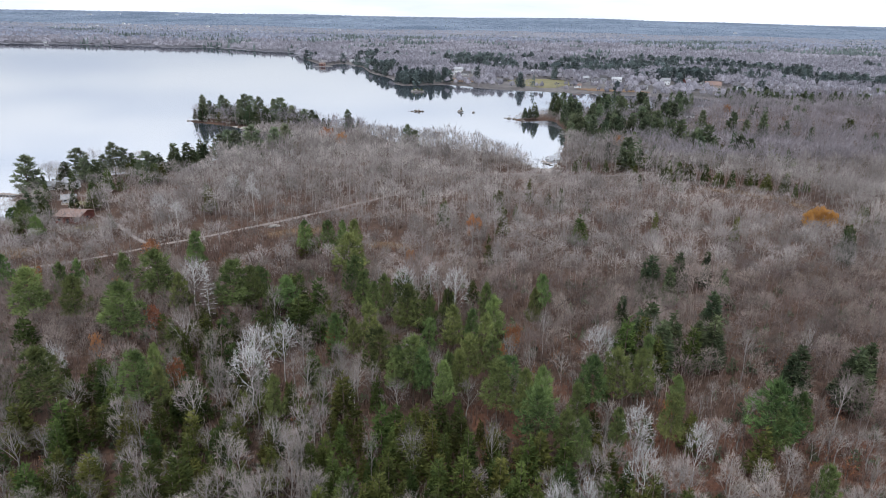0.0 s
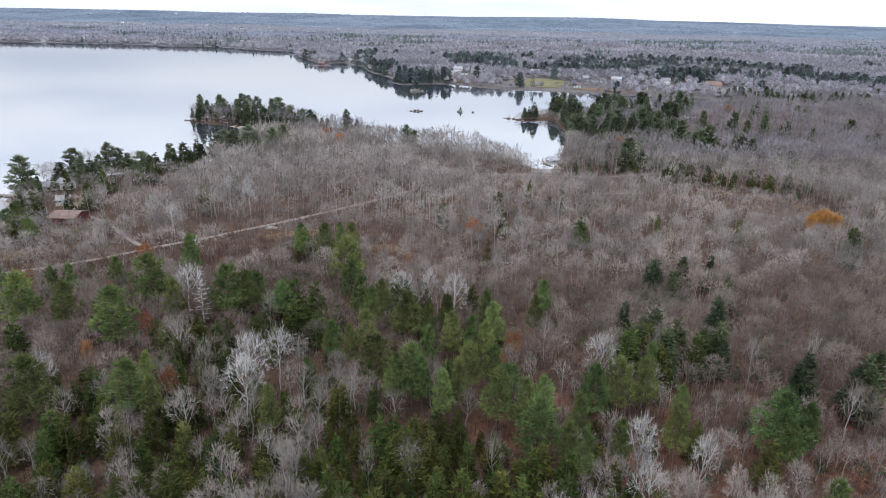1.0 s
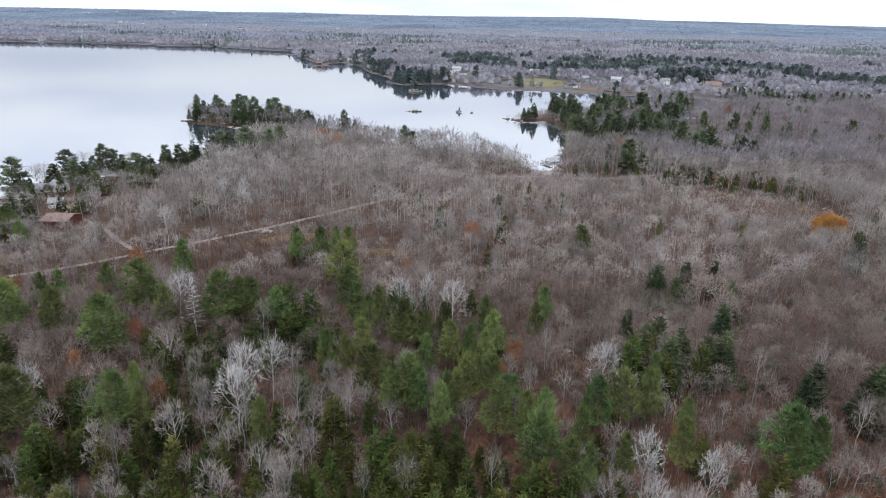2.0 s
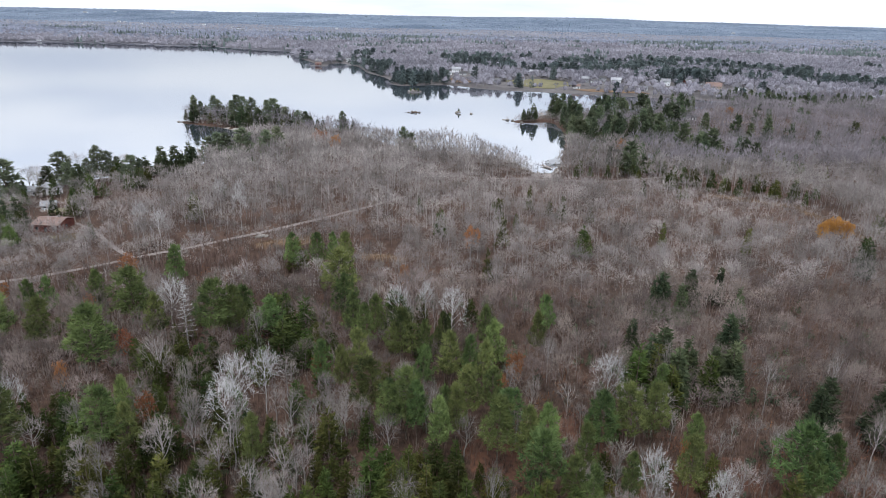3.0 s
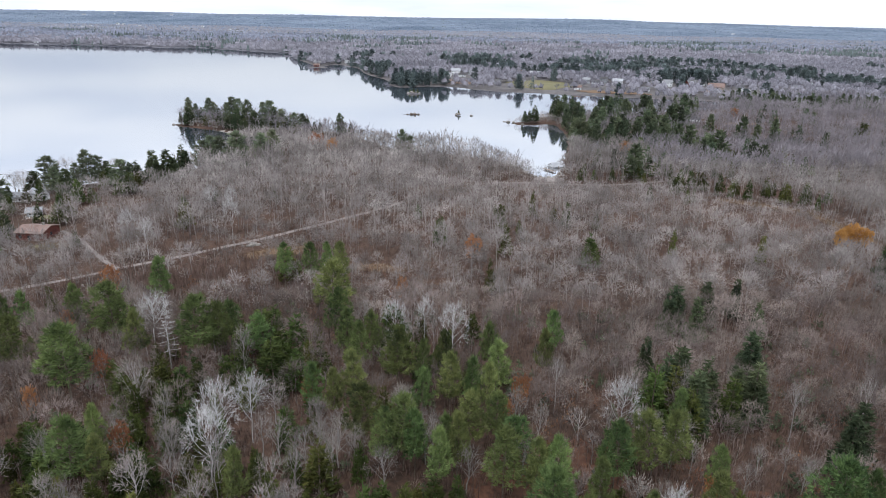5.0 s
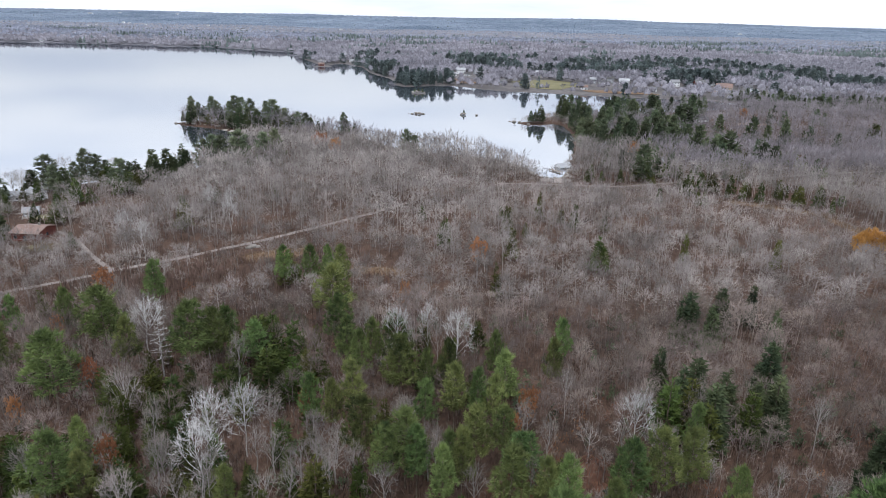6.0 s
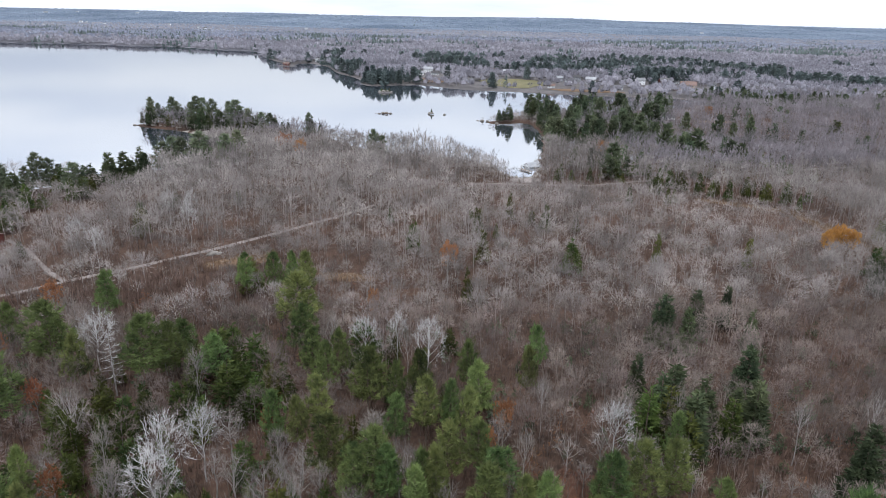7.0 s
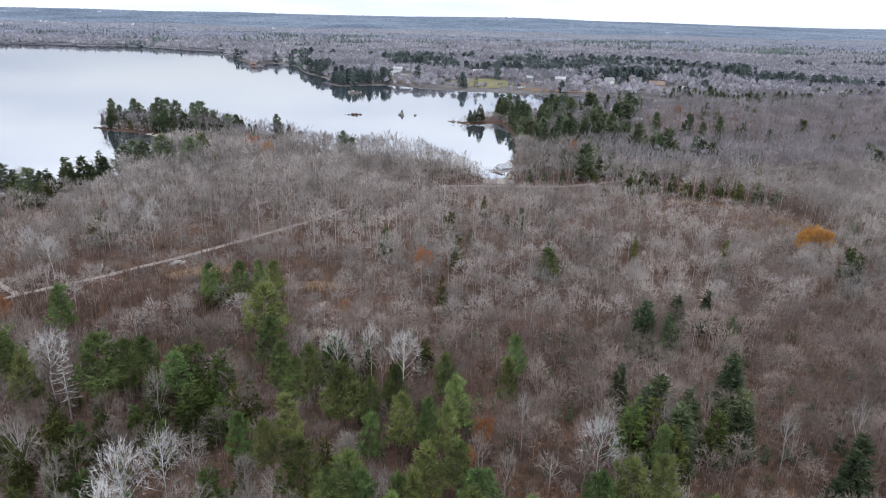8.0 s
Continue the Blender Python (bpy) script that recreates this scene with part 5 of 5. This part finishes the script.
house("lakeside_house", -140, 247, 9.5, 10, 3.0, 1.3, -4, REDWALL, BROWNROOF, "low dark red house with a broad brown roof", trim=REDWALL)
house("cottage", -178, 296, 11, 6.5, 2.6, 1.4, 10, WHITEWALL, GREYROOF, "lakeside cottage with a pale grey roof among pines", porch=True)
house("cottage", -167, 296, 6, 5, 3.4, 1.5, -25, WHITEWALL, GREYROOF, "small grey cottage behind cedars")
house("summer_house", -156, 273, 5, 4, 2.1, 1.3, 20, GREYWALL, GREYROOF, "small grey summer house with a white railed porch", 1, False, True)
house("long_cottage", -134, 343, 16, 6, 2.4, 1.3, -12, GREYWALL, GREYROOF, "long low grey cottage by the shore spruces")
house("shed", -159, 224, 6, 5, 2.4, 1.2, 30, REDWALL, DARKROOF, "small dark brown shed by a gravel yard", 1, False)
house("cottage", 104, 435, 10, 8, 3.2, 2.6, 55, GREYWALL, GREYROOF, "steep grey-roofed cottage among bare trees at the bay")
house("cottage", 70, 388, 7, 6, 2.5, 1.6, 20, WHITEWALL, GREYROOF, "small white cottage on the bay shore", 1, False)
house("cottage", 211, 560, 9, 6, 2.6, 1.6, 10, WHITEWALL, DARKROOF, "small white house in a rust-coloured clearing")
house("cottage", 128, 386, 8, 6, 2.6, 1.8, -15, GREYWALL, GREYROOF, "grey cottage behind the road's trees")

WALLS, ROOFS = (WHITEWALL, GREYWALL, TANWALL, REDWALL), (GREYROOF, DARKROOF, BROWNROOF)
WORDS, COVERS = ("white", "grey", "tan", "dark red"), ("grey", "dark", "brown")
for x, y, w, st, a, b in FAR_HOUSES:
    house("shore_house", x, y, w, 0.62 * w, 2.7 * st + 0.3, 0.22 * w, rng.uniform(-20, 20), WALLS[a], ROOFS[b],
          "%s %s-storey house with a %s roof beyond the lake" % (WORDS[a], ("one", "two")[st - 1], COVERS[b]), st)


def dock(x, y, turn, length, wide=1.8):
    """A plank dock on posts, standing in the lake bed."""
    base = new("dock")
    base.matrix_basis = pose(x, y, 0, 0, 0, turn)
    tagged(base, "weathered timber dock reaching into the lake", "dock", "docks along the shore")
    for side in (-1, 1):
        part("beam", box(bmesh.new(), 0, length, side * wide * 0.4 - 0.08, side * wide * 0.4 + 0.08, 0.35, 0.55), TIMBER, base)
    n = int(length / 0.5)
    board = bpy.data.meshes.new("board")
    bm = box(bmesh.new(), 0, length / n - 0.06, -wide / 2, wide / 2, 0.555, 0.62)
    bm.to_mesh(board)
    bm.free()
    board.materials.append(TIMBER)
    for j in range(n):
        part("board", board, None, base).location.x = j * length / n
    for j in range(int(length / 3) + 1):
        for side in (-1, 1):
            px = min(0.2 + j * 3, length - 0.2)
            part("post", box(bmesh.new(), px - 0.09, px + 0.09, side * (wide / 2 + 0.1) - 0.09, side * (wide / 2 + 0.1) + 0.09, -2.1, 1.0), TIMBER, base)


dock(-184, 285, 172, 16, 2.2)
dock(66, 372, 118, 9)
dock(222, 768, 250, 14, 2.5)
dock(250, 762, 255, 12, 3)
dock(180, 775, 250, 12, 3)
dock(300, 752, 250, 14, 4)


def boulder_mesh(seed):
    bm = bmesh.new()
    bmesh.ops.create_icosphere(bm, subdivisions=2, radius=1.0)
    for v in bm.verts:
        q = v.co * 1.3 + Vector((seed * 5.1, 0, 0))
        v.co *= 1 + 0.45 * noise.noise(q) + 0.15 * noise.noise(q * 3)
        v.co.z *= 0.6
    me = bpy.data.meshes.new("boulder")
    bm.to_mesh(me)
    bm.free()
    me.materials.append(ROCK)
    return me


STONES = [boulder_mesh(s) for s in range(6)]
spots = [(-17 + u, 588 + v, s) for u, v, s in ((-5, 0, 1.0), (-2, 1, 1.5), (1, 0, 1.4), (4, 1, 1.0), (-8, 1, 0.6), (-11, 0, 0.5))]
spots += [(-22 + u, 752 + v, s) for u, v, s in ((-6, 0, 1.6), (-2, 0, 2.3), (2, 1, 2.2), (6, 0, 1.4))]
spots += [(21, 590, 1.8), (19, 589.5, 1.0), (32, 588, 1.1), (60, 555, 1.3), (57, 557, 0.9), (70, 542, 1.2), (64, 553, 1.4), (-57.5, 223, 1.2), (-55.6, 223.6, 0.8)]
r9 = np.random.default_rng(77)
for k in range(22):
    f = k / 21
    spots.append((-140 + 46 * f + r9.uniform(-1.5, 1.5), 478.0 - 15.5 * f + r9.uniform(-1.2, 1.2), r9.uniform(1.4, 3.2)))
for k in range(10):
    spots.append((-190 + 4 * k + r9.uniform(-1.5, 1.5), 509 - 1.4 * k * 1.0 + r9.uniform(-1, 1), r9.uniform(0.6, 1.3)))
for k in range(8):
    spots.append((50 + 2.2 * k, 361 + r9.uniform(-1.5, 1.5), r9.uniform(0.5, 1.1)))
for x, y, s in spots:
    ob = new("boulder", STONES[int(r9.integers(6))])
    ob.matrix_basis = Matrix.LocRotScale((x, y, height(x, y) + 0.22 * s), Euler((0, 0, r9.uniform(0, 6.28))), (s * r9.uniform(0.9, 1.5), s, s * r9.uniform(0.7, 1.1)))
    tagged(ob, "pale grey weathered boulder at the water's edge", "boulder", "boulders along the shore")

FIR.plant(21.3, 591, 4.2, 1.2, "small crooked spruce on a bare rock in the lake", sink=0.1)
for x, y, h in ((-26, 752, 3.6), (-22, 752.5, 4.2), (-18, 752, 3.8)):
    CONE.plant(x, y, h, 1.6, "low bushy cedar on a rocky islet")
for x, y, h in ((-189, 1108, 12), (-182, 1106, 11)):
    WHITE.plant(x, y, h, 1.2)


def utility_pole(x, y, turn):
    base = new("utility_pole")
    base.matrix_basis = pose(x, y, height(x, y), 0, 0, turn)
    tagged(base, "weathered wooden utility pole beside the gravel road", "utility pole", "utility poles along the road")
    bm = bmesh.new()
    bmesh.ops.create_cone(bm, cap_ends=True, segments=8, radius1=0.17, radius2=0.11, depth=10.5, matrix=Matrix.Translation((0, 0, 4.75)))
    part("pole", bm, TIMBER, base)
    part("crossarm", box(bmesh.new(), -1.1, 1.1, -0.06, 0.06, 9.2, 9.34), TIMBER, base)
    for k in (-1.0, 0.0, 1.0):
        part("insulator", box(bmesh.new(), k - 0.05, k + 0.05, -0.05, 0.05, 9.345, 9.5), WHITEWALL, base)
    return Vector((x, y, height(x, y) + 9.5))


tops = [utility_pole(x, y, 90) for x, y in ((30, 331), (61, 336), (92, 333), (126, 340))]
for a, b in zip(tops, tops[1:]):
    f = np.linspace(0, 1, 9)
    P = np.array(a)[None] * (1 - f[:, None]) + np.array(b)[None] * f[:, None]
    P[:, 2] -= 2.4 * f * (1 - f)
    wire = new("wire", sheet("wire", *tubes([P], [np.full(9, 0.02)], 3), DARKPAINT))
    tagged(wire, "thin dark overhead wire between utility poles", "wire", "overhead wires")
